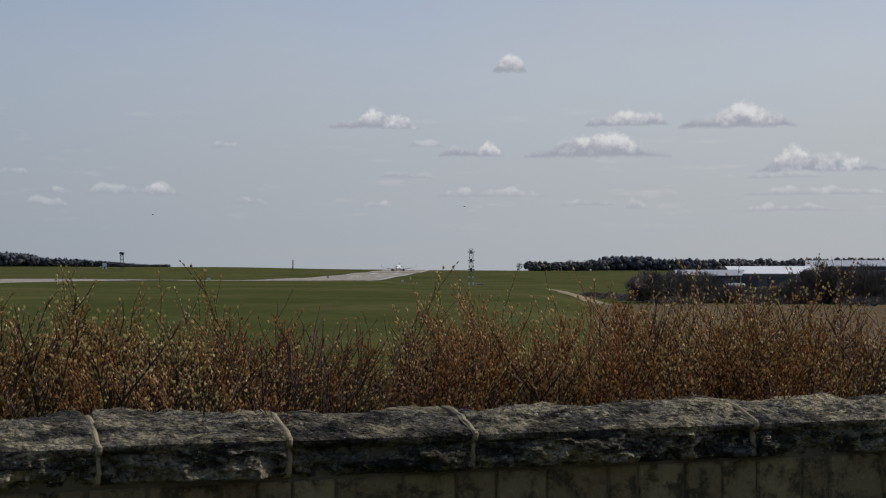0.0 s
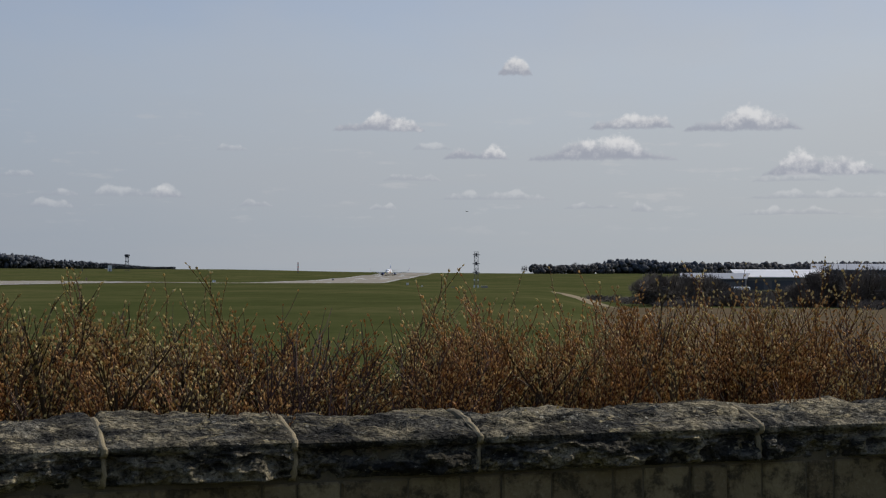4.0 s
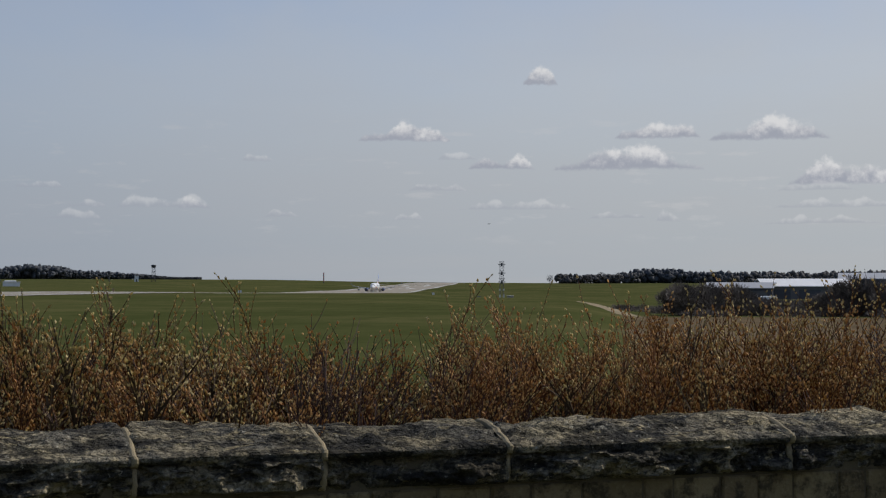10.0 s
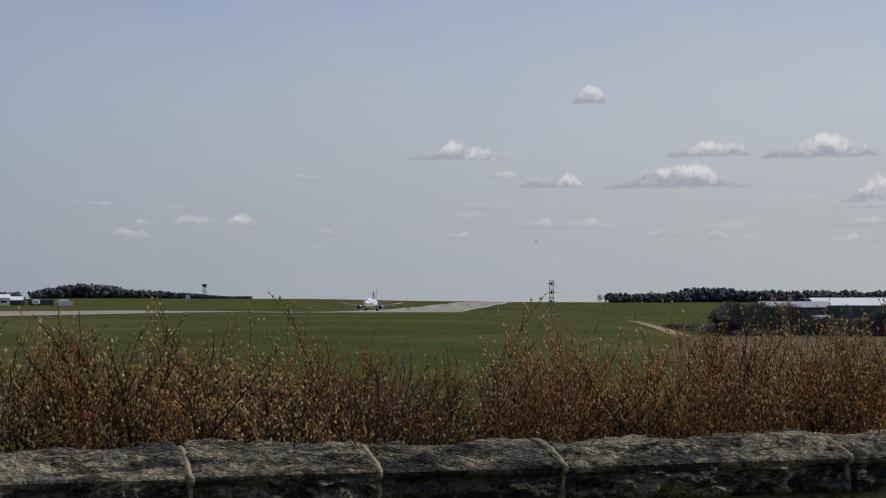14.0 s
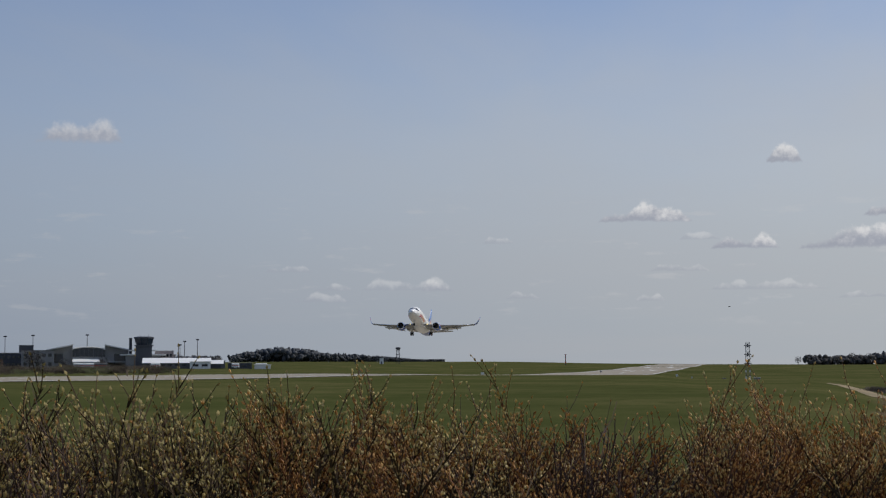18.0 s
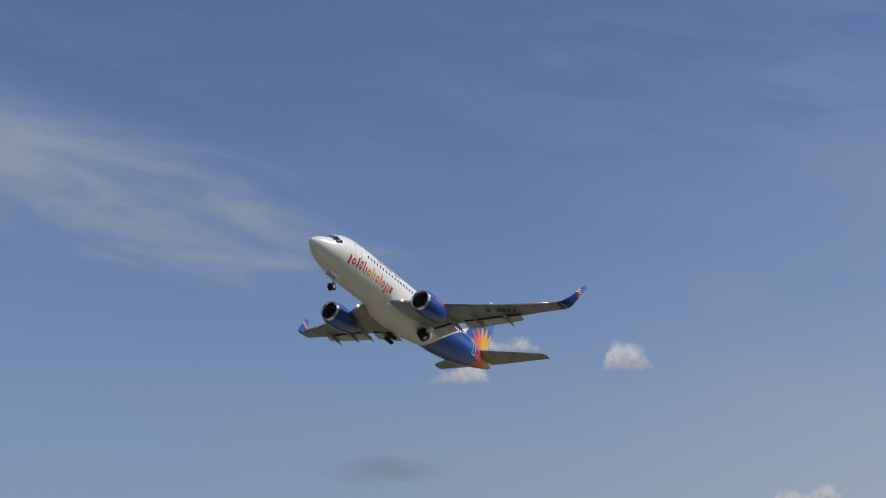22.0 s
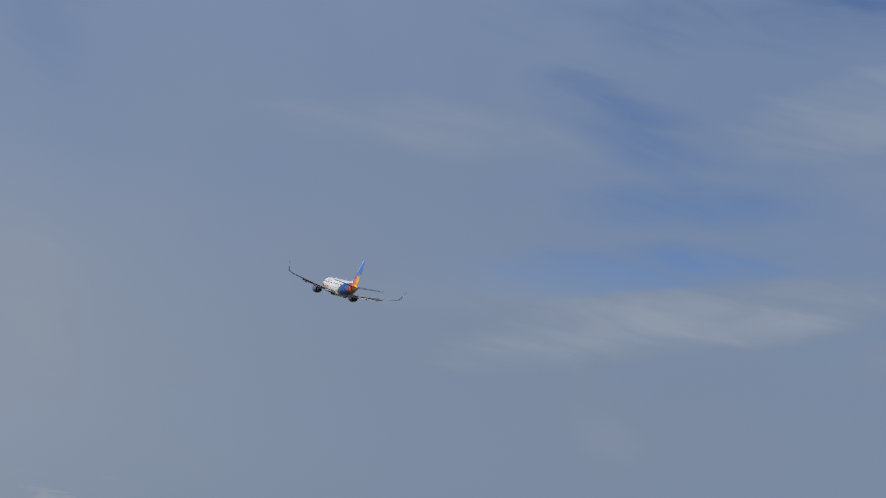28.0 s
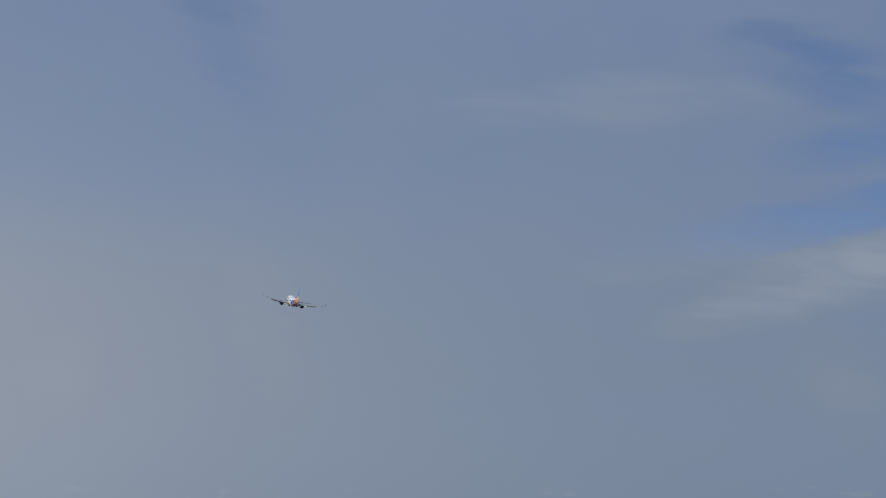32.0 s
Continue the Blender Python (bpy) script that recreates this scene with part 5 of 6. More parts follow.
def arched_hangar(px0, px1, h, label, r):
    w = (px1 - px0) * MPP
    ob = thing("arched_hangar", on_ground(t_az((px0 + px1) / 2), r), label, "hangar")
    n = 15
    sec = lambda y, k: [Vector((-w / 2 * k, y, -0.5))] + [Vector((w / 2 * k * -math.cos(math.pi * i / (n - 1)), y, h * 0.62 + h * 0.38 * k * math.sin(math.pi * i / (n - 1)))) for i in range(n)] + [Vector((w / 2 * k, y, -0.5))]
    part("wall_shell", loft([sec(0.3, 0.985), sec(30, 0.985)]), M["dark_wall"], ob)
    top = lambda y, g: [Vector(((w / 2 + g) * -math.cos(math.pi * i / (n - 1)), y, h * 0.62 + (h * 0.38 + g) * math.sin(math.pi * i / (n - 1)))) for i in range(n)]
    part("roof", loft([top(-0.4, 0.5), top(31, 0.5)], closed=False), M["green_roof"], ob)
    for i in range(4):
        x = -w / 2 + w * (i + 0.5) / 4
        part("door", box(x - w * 0.10, 0.15, 0, x + w * 0.10, 0.27, h * 0.55, 0.02), M["green_roof"], ob)


arched_hangar(100, 186, 8.3, "dark arched hangar beside the runway", R_T - 30)
arched_hangar(-4, 98, 6.4, "low dark arched hangar beside the runway", R_T - 20)
arched_hangar(-110, -8, 6.8, "dark arched hangar at the field's edge", R_T - 10)


def lamp_post(px, top_px, r):
    h = (771 - top_px) * r / 2647.0
    ob = thing("floodlight_mast", on_ground(t_az(px), r), "tall grey apron floodlight mast", "mast", "apron floodlight masts")
    part("pole", tube([(0, 0, 0), (0, 0, h)], [0.30, 0.16], 7), M["steel"], ob)
    part("light_head", box(-0.95, -0.4, h - 0.25, 0.95, 0.4, h + 0.45, 0.08), M["dark_steel"], ob)


for px, top in ((41, 727), (80, 724), (99, 723), (177, 723), (182, 712), (196, 709), (252, 719), (296, 717), (343, 715), (435, 714), (594, 731), (602, 725), (624, 722), (154, 722)):
    lamp_post(px, top, R_T + 20)

# parked aircraft and vehicles on the apron
for px, w, mat in ((430, 11.0, "white"), (458, 7.0, "grey_wall"), (552, 5.0, "white"), (690, 4.0, "white"), (735, 6.0, "white"), (232, 5.0, "white")):
    ob = thing("apron_vehicle", on_ground(t_az(px), R_T - 45), "white service vehicle parked on the apron" if mat == "white" else "grey service vehicle parked on the apron", "vehicle", "apron vehicles")
    part("body", box(-w / 2, -1.2, 0.5, w / 2, 1.2, 3.0, 0.3), M[mat], ob)
    part("stripe", box(-w / 2 + 0.3, -1.23, 1.6, w / 2 - 0.3, -1.19, 1.9, 0.01), M["red"], ob)
    for x in (-w * 0.33, w * 0.33):
        part("wheel", tube([(x, -1.22, 0.5), (x, -0.9, 0.5)], [0.5, 0.5], 12), M["tyre"], ob)
# low scrub between the runway and the apron


def build_scrub():
    rng = random.Random(900)
    kinds = [[to_mesh("crown", twig_ball(rng, w, h, 2200, 0.45), M["scrub"]) for w, h in ((8.0, 2.8), (6.0, 2.2))], [to_mesh("crown", twig_ball(rng, 7.0, 2.0, 1500, 0.36), M["rough_green"])]]
    for i in range(90):
        px = 600 * rng.random() ** 1.35 - 20
        az = t_az(px)
        a = radians(az)
        r = 124 / (math.sin(a) + 0.05 * math.cos(a)) + rng.uniform(70, 210)
        green = rng.random() < 0.3
        ob = thing("scrub_bush", on_ground(az, r) @ Matrix.Diagonal((1, 1, rng.uniform(0.7, 1.15), 1)), "low green scrub between runway and apron" if green else "low brown leafless scrub between runway and apron", "bush", "scrub by the apron")
        part("crown", rng.choice(kinds[green]), None, ob)
        part("stem", tube([(0, 0, -0.1), (0.1, 0, 0.5)], [0.06, 0.03], 5), M["bare"], ob)


build_scrub()
# bare trees among the airport buildings
for px, r, h, w, seed in ((338, 820, 10, 8, 31), (352, 822, 9, 7, 32), (238, 815, 8, 8, 33), (462, 815, 6, 6, 34), (396, 812, 5.5, 6, 35)):
    build_tree(t_az(px), r, h, w, seed, "wood_far", "bare winter tree among the airport buildings")

# ---- birds ----


def build_bird(span, label):
    ob = thing("bird", pose(0, 0, -80), label, "bird")
    part("body", tube([(0, 0.5 * span * 0.4, 0), (0, 0.2 * span * 0.4, 0), (0, -0.2 * span * 0.4, 0), (0, -0.55 * span * 0.4, 0)], [0.01, 0.07 * span, 0.06 * span, 0.015], 8), M["feather"], ob, smooth=True)
    for s in (-1, 1):
        w = [[Vector((s * x * span, y0 * span, z * span)), Vector((s * x * span, y1 * span, z * span)), Vector((s * x * span, (y0 + y1) / 2 * span, z * span + 0.012 * span))] for x, y0, y1, z in ((0.03, 0.10, -0.08, 0.0), (0.22, 0.12, -0.05, 0.05), (0.38, 0.05, -0.06, 0.03), (0.5, -0.04, -0.07, 0.0))]
        part("wing", loft(w), M["feather"], ob)
    part("tail", boxd(-0.04 * span, -0.34 * span, -0.01, 0.04 * span, -0.2 * span, 0.01), M["feather"], ob)
    return ob


BIRDS = [build_bird(1.0, "dark bird gliding far over the airfield"), build_bird(1.0, "dark bird gliding low over the airfield"), build_bird(0.8, "dark bird crossing under the cirrus")]

# ---- roadside wall ----


def build_wall():
    base = Matrix.Translation(WALL_O) @ Matrix.Rotation(WALL_A, 4, "Z")
    wall = thing("stone_wall", base, "blackened sandstone roadside wall with rock-faced coping stones", "wall")
    rng = random.Random(4)
    cuts = [-1.93, -1.275, -0.652, 0.0, 1.107]
    left = cuts[0]
    while left > -9.0:
        left -= rng.uniform(0.55, 0.95)
        cuts.insert(0, left)
    right = cuts[-1]
    while right < 6.5:
        right += rng.uniform(0.6, 1.1)
        cuts.append(right)
    part("wall_core", box(cuts[0], 0.036, -0.15, cuts[-1], 0.50, 1.0), M["old_mortar"], wall, "dark weathered mortar")
    # profile of a coping stone: depth from its face, height, roughness of the rock face there
    prof = [(0.54, 0.905, 0.2), (0.30, 0.905, 0.2), (0.06, 0.905, 0.4), (0.026, 0.908, 0.8)]
    prof += [(0.012 - 0.014 * math.sin(math.pi * i / 15), 0.918 + 0.088 * i / 15, 1.55) for i in range(16)]
    prof += [(-0.012, 1.014, 0.45), (-0.020, 1.024, 0.25), (-0.022, 1.034, 0.25), (-0.012, 1.043, 0.3)]
    prof += [(0.004 + 0.276 * i / 20, 1.047 + 0.056 * math.sin(0.5 * math.pi * i / 20), 0.35 + 0.75 * math.sin(math.pi * min(1.0, 0.15 + i / 20))) for i in range(21)]
    prof += [(0.32, 1.101, 0.9), (0.37, 1.09, 0.7), (0.43, 1.07, 0.5), (0.49, 1.04, 0.3), (0.54, 0.97, 0.2)]

    def skin(x, d, z, rough, seed):
        p = Vector((x * 6.0, d * 8.0 + z * 11.0, seed))
        w = Vector((noise.noise(p * 1.3), noise.noise(p * 1.3 + Vector((7, 3, 1))), 0)) * 0.45
        # conchoidal chips: hollows between sharp ridges
        chip = noise.voronoi(p + w)[0][0] - 0.42
        chip2 = noise.voronoi(p * 2.6 + w)[0][0] - 0.42
        big = noise.noise(p * 0.30) * 0.030 + chip * 0.060 + chip2 * 0.036 + (noise.voronoi(p * 5.5 + w)[0][0] - 0.42) * 0.016 + noise.noise(p * 12.0) * 0.004
        top = smooth_interp(z, [(1.035, 0), (1.075, 1)])
        # long waves of the ridge, and spalls broken out of the top
        ridge = noise.noise(Vector((x * 2.3, seed, d * 1.5))) * 0.022 + min(0.0, noise.noise(Vector((x * 5.0, seed + 9.0, d * 5.0))) + 0.10) * 0.030
        return Vector((x, d - (1 - top) * big * rough, z + top * (big * rough * 0.55 + ridge * min(1.0, d / 0.12))))

    for a, b in zip(cuts, cuts[1:]):
        n = max(24, int((b - a) * 150))
        lift, push, seed = rng.uniform(-0.006, 0.006), rng.uniform(-0.006, 0.006), (a * 37.7) % 50
        rings = []
        for i in range(n + 1):
            k = i / n
            x = a + 0.006 + (b - a - 0.012) * k
            end = min(k, 1 - k) * (b - a)
            worn = max(0.0, 1 - end / 0.025) ** 2 * 0.012
            ring = []
            for d, z, rough in prof:
                q = skin(x, d, z, rough, seed)
                top = smooth_interp(z, [(1.035, 0), (1.075, 1)])
                ring.append((q.x, q.y + push + worn * (1 - top), q.z + lift - worn * top))
            rings.append(ring)
        part("coping_stone", loft(rings), M["coping"], wall)
        joint = []
        for i in range(4):
            ring = []
            for j, (d, z, rough) in enumerate(prof):
                wob = 0.004 * noise.noise(Vector((a * 3, j * 0.35, 2.0)))
                ring.append((a + wob * 2.0 + (i - 1.5) * 0.0072, d - 0.004 + (0.007 if i in (0, 3) else 0), z + (0.004 if z > 1.03 else 0) - (0.004 if i in (0, 3) else 0) + 0.022 * noise.noise(Vector((a * 2.3, a * 37.7 % 50, d * 1.5))) * smooth_interp(d, [(0.02, 0), (0.12, 1)])))
            joint.append(ring)
        part("mortar_joint", loft(joint), M["mortar"], wall)
    # squared blocks under the coping
    mesh_cache = {}
    for row, (z0, z1) in enumerate(((0.70, 0.895), (0.48, 0.69), (0.25, 0.47), (0.02, 0.24))):
        x = cuts[0] + 0.1 * row
        while x < cuts[-1]:
            w = rng.choice((0.12, 0.15, 0.19, 0.24))
            if -6.5 < x < 3.5 or row == 0:
                key = (row, w)
                if key not in mesh_cache:
                    bm = box(0.004, -0.02, z0, w - 0.002, 0.07, z1, 0.007)
                    mesh_cache[key] = to_mesh("block", bm, M["block"])
                part("block", mesh_cache[key], None, wall, m=Matrix.Translation((x, 0.045 + rng.uniform(-0.006, 0.006), 0)))
            x += w



build_wall()

# ---- airliner ----
TOP = [(0, -0.36), (0.15, -0.12), (0.5, 0.16), (1, 0.42), (1.7, 0.70), (2.2, 1.02), (2.8, 1.45), (3.6, 1.74), (4.6, 1.92), (6, 2.0), (22, 2.0), (26, 1.93), (29, 1.74), (31, 1.42), (32.0, 1.12), (32.3, 0.92)]
BOT = [(0, -0.36), (0.15, -0.60), (0.5, -0.86), (1, -1.10), (2, -1.45), (3, -1.68), (4, -1.84), (6, -1.98), (18, -2.03), (20, -2.02), (22, -1.94), (25, -1.56), (28, -0.90), (30, -0.32), (32.0, 0.30), (32.3, 0.44)]
WID = [(0, 0.02), (0.15, 0.27), (0.5, 0.56), (1, 0.85), (2, 1.27), (3, 1.55), (4, 1.74), (5, 1.84), (6, 1.88), (21, 1.88), (23, 1.80), (25, 1.60), (27, 1.30), (29, 0.92), (31, 0.48), (32.3, 0.20)]


def fus(s, a):
    """Point of the fuselage skin at s metres behind the nose, a radians from the top towards starboard."""
    t, b, w = interp(s, TOP), interp(s, BOT), interp(s, WID)
    c = (t + b) / 2 + 0.02 * (t - b)
    up = math.cos(a)
    z = c + up * (t - c if up > 0 else c - b)
    return Vector((math.sin(a) * w, 15 - s, z))


def airfoil(x, le, chord, z, tc, n=9, twist=0.0, vertical=False):
    """Closed section at span x; le is metres behind the nose."""
    up, lo = [], []
    for i in range(n + 1):
        u = 0.5 - 0.5 * math.cos(math.pi * i / n)
        t = 5 * tc * (0.2969 * math.sqrt(u) - 0.126 * u - 0.3516 * u * u + 0.2843 * u ** 3 - 0.1015 * u ** 4) * chord
        up.append((u, t))
        lo.append((u, -t))
    pts = up[::-1] + lo[1:-1]
    if vertical:
        return [Vector((t, 15 - le - u * chord, x)) for u, t in pts]
    return [Vector((x, 15 - le - u * chord, z + t - math.sin(twist) * u * chord)) for u, t in pts]


def mirrored(data):
    v, f = data
    return [(-p[0], p[1], p[2]) for p in v], [tuple(q[::-1]) for q in f]


def revolve(profile, cx, cz, n=28):
    """Rings round the y axis through (cx, cz): profile of (s, r)."""
    secs = [[Vector((cx + math.sin(2 * math.pi * k / n) * r, 15 - s, cz + math.cos(2 * math.pi * k / n) * r * (0.93 if math.cos(2 * math.pi * k / n) < 0 else 1)))
             for k in range(n)] for s, r in profile]
    return loft(secs, cap=False)


def build_airliner():
    plane = thing("airliner", pose(0, 0, 0), "white twin-jet airliner with a blue tail, sunburst and upturned winglets", "airplane")
    ss = [0, 0.05, 0.15, 0.3, 0.5, 0.75, 1, 1.35, 1.7, 1.95, 2.2, 2.5, 2.8, 3.2, 3.6, 4.1, 4.6, 5.3, 6] + [6 + i for i in range(1, 17)] + [22.5 + i * 0.5 for i in range(19)] + [32.0, 32.15, 32.3]
    nseg = 40
    part("fuselage", loft([[fus(s, 2 * math.pi * k / nseg) for k in range(nseg)] for s in ss]), M["livery"], plane, "white fuselage with a blue and sunburst tail", smooth=True)
    part("tail_cone_exhaust", tube([(0, 15 - 32.25, 0.72), (0, 15 - 32.55, 0.74)], [0.20, 0.13], 14), M["hot_metal"], plane)
    # belly fairing
    fair = []
    for s, w, d in ((10.2, 0.3, 0.05), (11.0, 1.2, 0.18), (12.5, 1.85, 0.30), (15, 2.0, 0.34), (17.5, 1.9, 0.30), (19.2, 1.2, 0.18), (20.2, 0.3, 0.02)):
        fair.append([Vector((math.sin(a) * w, 15 - s, -1.35 + min(0, math.cos(a)) * (0.66 + d))) for a in [math.pi * 0.5 + math.pi * k / 16 for k in range(17)]])
    part("belly_fairing", loft(fair, closed=False), M["livery"], plane, smooth=True)
    # cabin windows
    oval = [(0.095 * math.copysign(abs(math.cos(a)) ** 0.6, math.cos(a)), 0.14 * math.copysign(abs(math.sin(a)) ** 0.6, math.sin(a))) for a in [2 * math.pi * (k + 0.5) / 12 for k in range(12)]]
    win = to_mesh("cabin_window", loft([[Vector((x, u, v)) for u, v in oval] for x in (-0.015, 0.015)]), M["glass"])
    for side in (-1, 1):
        for i in range(44):
            s = 6.2 + i * 0.51
            if s > 26.0 or i in (16,):
                continue
            a = side * math.acos(0.28)
            p = fus(s, a)
            q = fus(s + 0.3, a)
            part("cabin_window", win, None, plane, m=Matrix.Translation(p) @ Matrix.Rotation(-side * 0.28, 4, "Y") @ Matrix.Rotation(math.atan2(q.x - p.x, 0.3), 4, "Z"))
    # flight deck windows
    for side in (-1, 1):
        for s0, s1, a0, a1 in ((1.84, 2.46, 0.04, 0.52), (1.90, 2.56, 0.56, 0.98), (2.04, 2.72, 1.02, 1.26)):
            g = [[fus(s0 + (s1 - s0) * i / 4, side * (a0 + (a1 - a0) * j / 4)) * 1.0 for j in range(5)] for i in range(5)]
            g = [[v + Vector((side * 0.006, 0.004, 0.012)) for v in r] for r in g]
            part("cockpit_window", loft(g, closed=False), M["glass"], plane)
    # cabin doors, outlined
    for side in (-1, 1):
        for s0, s1, mat in ((4.3, 5.15, "grey_wall"), (26.55, 27.25, "white")):
            rail = []
            lo, hi = side * math.acos(-0.42), side * math.acos(0.62)
            loop = [(s0, hi), (s1, hi), (s1, lo), (s0, lo), (s0, hi)]
            for (sa, aa), (sb, ab) in zip(loop, loop[1:]):
                pts = []
                for i in range(7):
                    p = fus(sa + (sb - sa) * i / 6, aa + (ab - aa) * i / 6)
                    pts.append(p)
                rail.append(tube(pts, [0.012 if mat == "grey_wall" else 0.045] * 7, 4, False))
            part("door_outline", join(*rail), M[mat], plane)
    # wordmark on the forward fuselage: plain bars and rings in its colours
    marks = (("bar", 0.20, 0.72, 0.14), ("ring", 0.52, 0.58, 0.0), ("bar", 0.20, 0.84, 0.0), ("ring", 0.40, 0.80, 0.0), ("bar", 0.16, 0.92, 0.0), ("bar", 0.16, 0.56, 0.0), ("ring", 0.52, 0.58, 0.0), ("bar", 0.16, 0.92, 0.0),
             ("bar", 0.16, 0.62, 0.0), ("ring", 0.50, 0.58, 0.0), ("bar", 0.15, 0.92, 0.0), ("ring", 0.50, 0.56, 0.0), ("bar", 0.18, 0.56, 0.30), ("bar", 0.18, 0.56, 0.10), ("bar", 0.36, 0.52, 0.0))

    def painted(s, z, side):
        p = fus(s, side * math.acos(max(-1, min(1, z / 2.0))))
        return p + Vector((p.x, 0, p.z)).normalized() * 0.010
    for side in (-1, 1):
        s = 3.75
        for kind, w, up, down in marks:
            if kind == "bar":
                g = [[painted(s + w * i / 3, -0.98 - down + (up + down) * j / 5, side) for j in range(6)] for i in range(4)]
                part("wordmark_bar", loft(g, closed=False), M["logo"], plane, "red to orange bar of a painted wordmark")
            else:
                g = [[painted(s + w / 2 + w / 2 * k * math.cos(2 * math.pi * i / 18), -0.98 + up / 2 + up / 2 * k * math.sin(2 * math.pi * i / 18), side) for i in range(18)] for k in (0.45, 1.0)]
                part("wordmark_ring", loft(g, cap=False), M["logo"], plane, "red to orange ring of a painted wordmark")
            s += w + 0.18
    # small painted slogan over the cabin windows, as plain bars
    for side in (-1, 1):
        for i in range(11):
            if i in (3, 7):
                continue
            g = [[fus(8.0 + i * 0.36 + 0.27 * k / 2, side * math.acos(z / 2.0)) * 1.0 for z in (1.02, 1.12, 1.22)] for k in range(3)]
            part("slogan_bar", loft([[p + Vector((p.x, 0, p.z)).normalized() * 0.008 for p in r] for r in g], closed=False), M["red"], plane, "small red bar of a painted slogan")
    # wings
    st = [(0.0, 10.9, 7.6, -1.40, 0.13), (1.88, 11.3, 7.0, -1.32, 0.13), (3.2, 12.15, 5.95, -1.2, 0.125), (4.84, 13.3, 4.65, -1.05, 0.12), (7.2, 14.95, 3.8, -0.74, 0.115), (9.8, 16.5, 2.9, -0.30, 0.11), (12.2, 17.8, 2.15, 0.12, 0.105), (14.1, 18.85, 1.70, 0.48, 0.10)]
    wl = [(14.1, 18.85, 1.70, 0.48, 0.10), (14.45, 19.05, 1.62, 0.60, 0.10), (14.74, 19.3, 1.52, 0.90, 0.09), (14.95, 19.7, 1.28, 1.32, 0.09), (15.2, 20.35, 1.0, 2.0, 0.085), (15.55, 21.25, 0.62, 3.05, 0.08)]
    for side in (-1, 1):
        fx = (lambda d: d) if side > 0 else mirrored
        wing = part("wing", fx(loft([airfoil(x, le, c, z, tc) for x, le, c, z, tc in st])), M["wing"], plane, "grey swept wing", smooth=True)
        secs = []
        for i, (x, le, c, z, tc) in enumerate(wl):
            lean = min(1.0, i / 3)
            sec = airfoil(0, le, c, 0, tc)
            ca, sa = math.cos(lean * 1.30), math.sin(lean * 1.30)
            secs.append([Vector((x - p.z * sa, p.y, z + p.z * ca)) for p in sec])
        part("winglet", fx(loft(secs)), M["winglet"], wing, "blue winglet with an orange flash", smooth=True)
        part("slat", fx(loft([airfoil(x, le - 0.16, 0.55, z - 0.10, 0.22, twist=-0.25) for x, le, z in ((5.6, 13.87, -0.94), (9.8, 16.5, -0.30), (13.6, 18.6, 0.38))])), M["metal"], wing, "bare metal leading-edge slat", smooth=True)
        for name, rows in (("inboard_flap", ((2.0, 17.75, 1.35, -1.48), (4.3, 17.45, 1.15, -1.28))), ("outboard_flap", ((5.5, 17.55, 1.25, -1.12), (8.0, 18.1, 1.05, -0.86), (10.6, 18.75, 0.82, -0.52)))):
            part(name, fx(loft([airfoil(x, le, c, z, 0.13, twist=0.17) for x, le, c, z in rows])), M["flap"], wing, smooth=True)
            # solid black strip in place of the shaded slot before the flap
            part("flap_gap", fx(loft([[Vector((x, 15 - le - 0.20, z + 0.07)), Vector((x, 15 - le + 0.16, z + 0.0)), Vector((x, 15 - le + 0.16, z + 0.06)), Vector((x, 15 - le - 0.2, z + 0.10))] for x, le, c, z in rows])), M["dark"], wing, "black strip painted as the shade ahead of the flap")
        for x, le, z in ((4.9, 15.9, -1.36), (6.9, 16.3, -1.10), (9.5, 17.1, -0.76)):
            part("flap_fairing", fx(tube([(x, 15 - le, z), (x, 15 - le - 0.5, z - 0.13), (x, 15 - le - 1.3, z - 0.20), (x, 15 - le - 2.1, z - 0.22), (x, 15 - le - 2.8, z - 0.32)], [0.03, 0.13, 0.16, 0.12, 0.02], 8)), M["wing"], wing, smooth=True)
        part("landing_light", fx(tube([(2.35, 15 - 11.52, -1.22), (2.35, 15 - 11.60, -1.22)], [0.13, 0.13], 10)), M["lamp"], wing, "lit yellow landing light")
        if side < 0:
            for i in range(6):
                if i != 1:
                    part("marking_bar", boxd(-(8.6 + i * 0.42), 15 - 16.75 - i * 0.22, -0.83 + i * 0.055, -(8.32 + i * 0.42), 15 - 16.25 - i * 0.22, -0.81 + i * 0.055), M["dark_steel"], wing, "dark bar painted under the wing")
        # engine
        cx, cz = 4.84, -1.87
        shift = lambda d: fx(d)
        eng = part("engine_nacelle", shift(revolve([(10.80, 0.99), (11.1, 1.08), (11.7, 1.13), (12.6, 1.11), (13.4, 1.0), (14.15, 0.82)], cx, cz)), M["nacelle"], plane, "glossy blue engine nacelle with a pink flash", smooth=True)
        part("inlet_lip", shift(revolve([(11.05, 0.74), (10.75, 0.785), (10.58, 0.86), (10.58, 0.91), (10.66, 0.955), (10.80, 0.99)], cx, cz)), M["metal"], eng, "polished metal inlet lip", smooth=True)
        part("inlet_duct", shift(revolve([(11.05, 0.74), (11.75, 0.80)], cx, cz)), M["grey_wall"], eng, smooth=True)
        fan = [revolve([(11.75, 0.80), (11.76, 0.02)], cx, cz)]
        part("fan_disc", shift(fan[0]), M["dark"], eng)
        blades = []
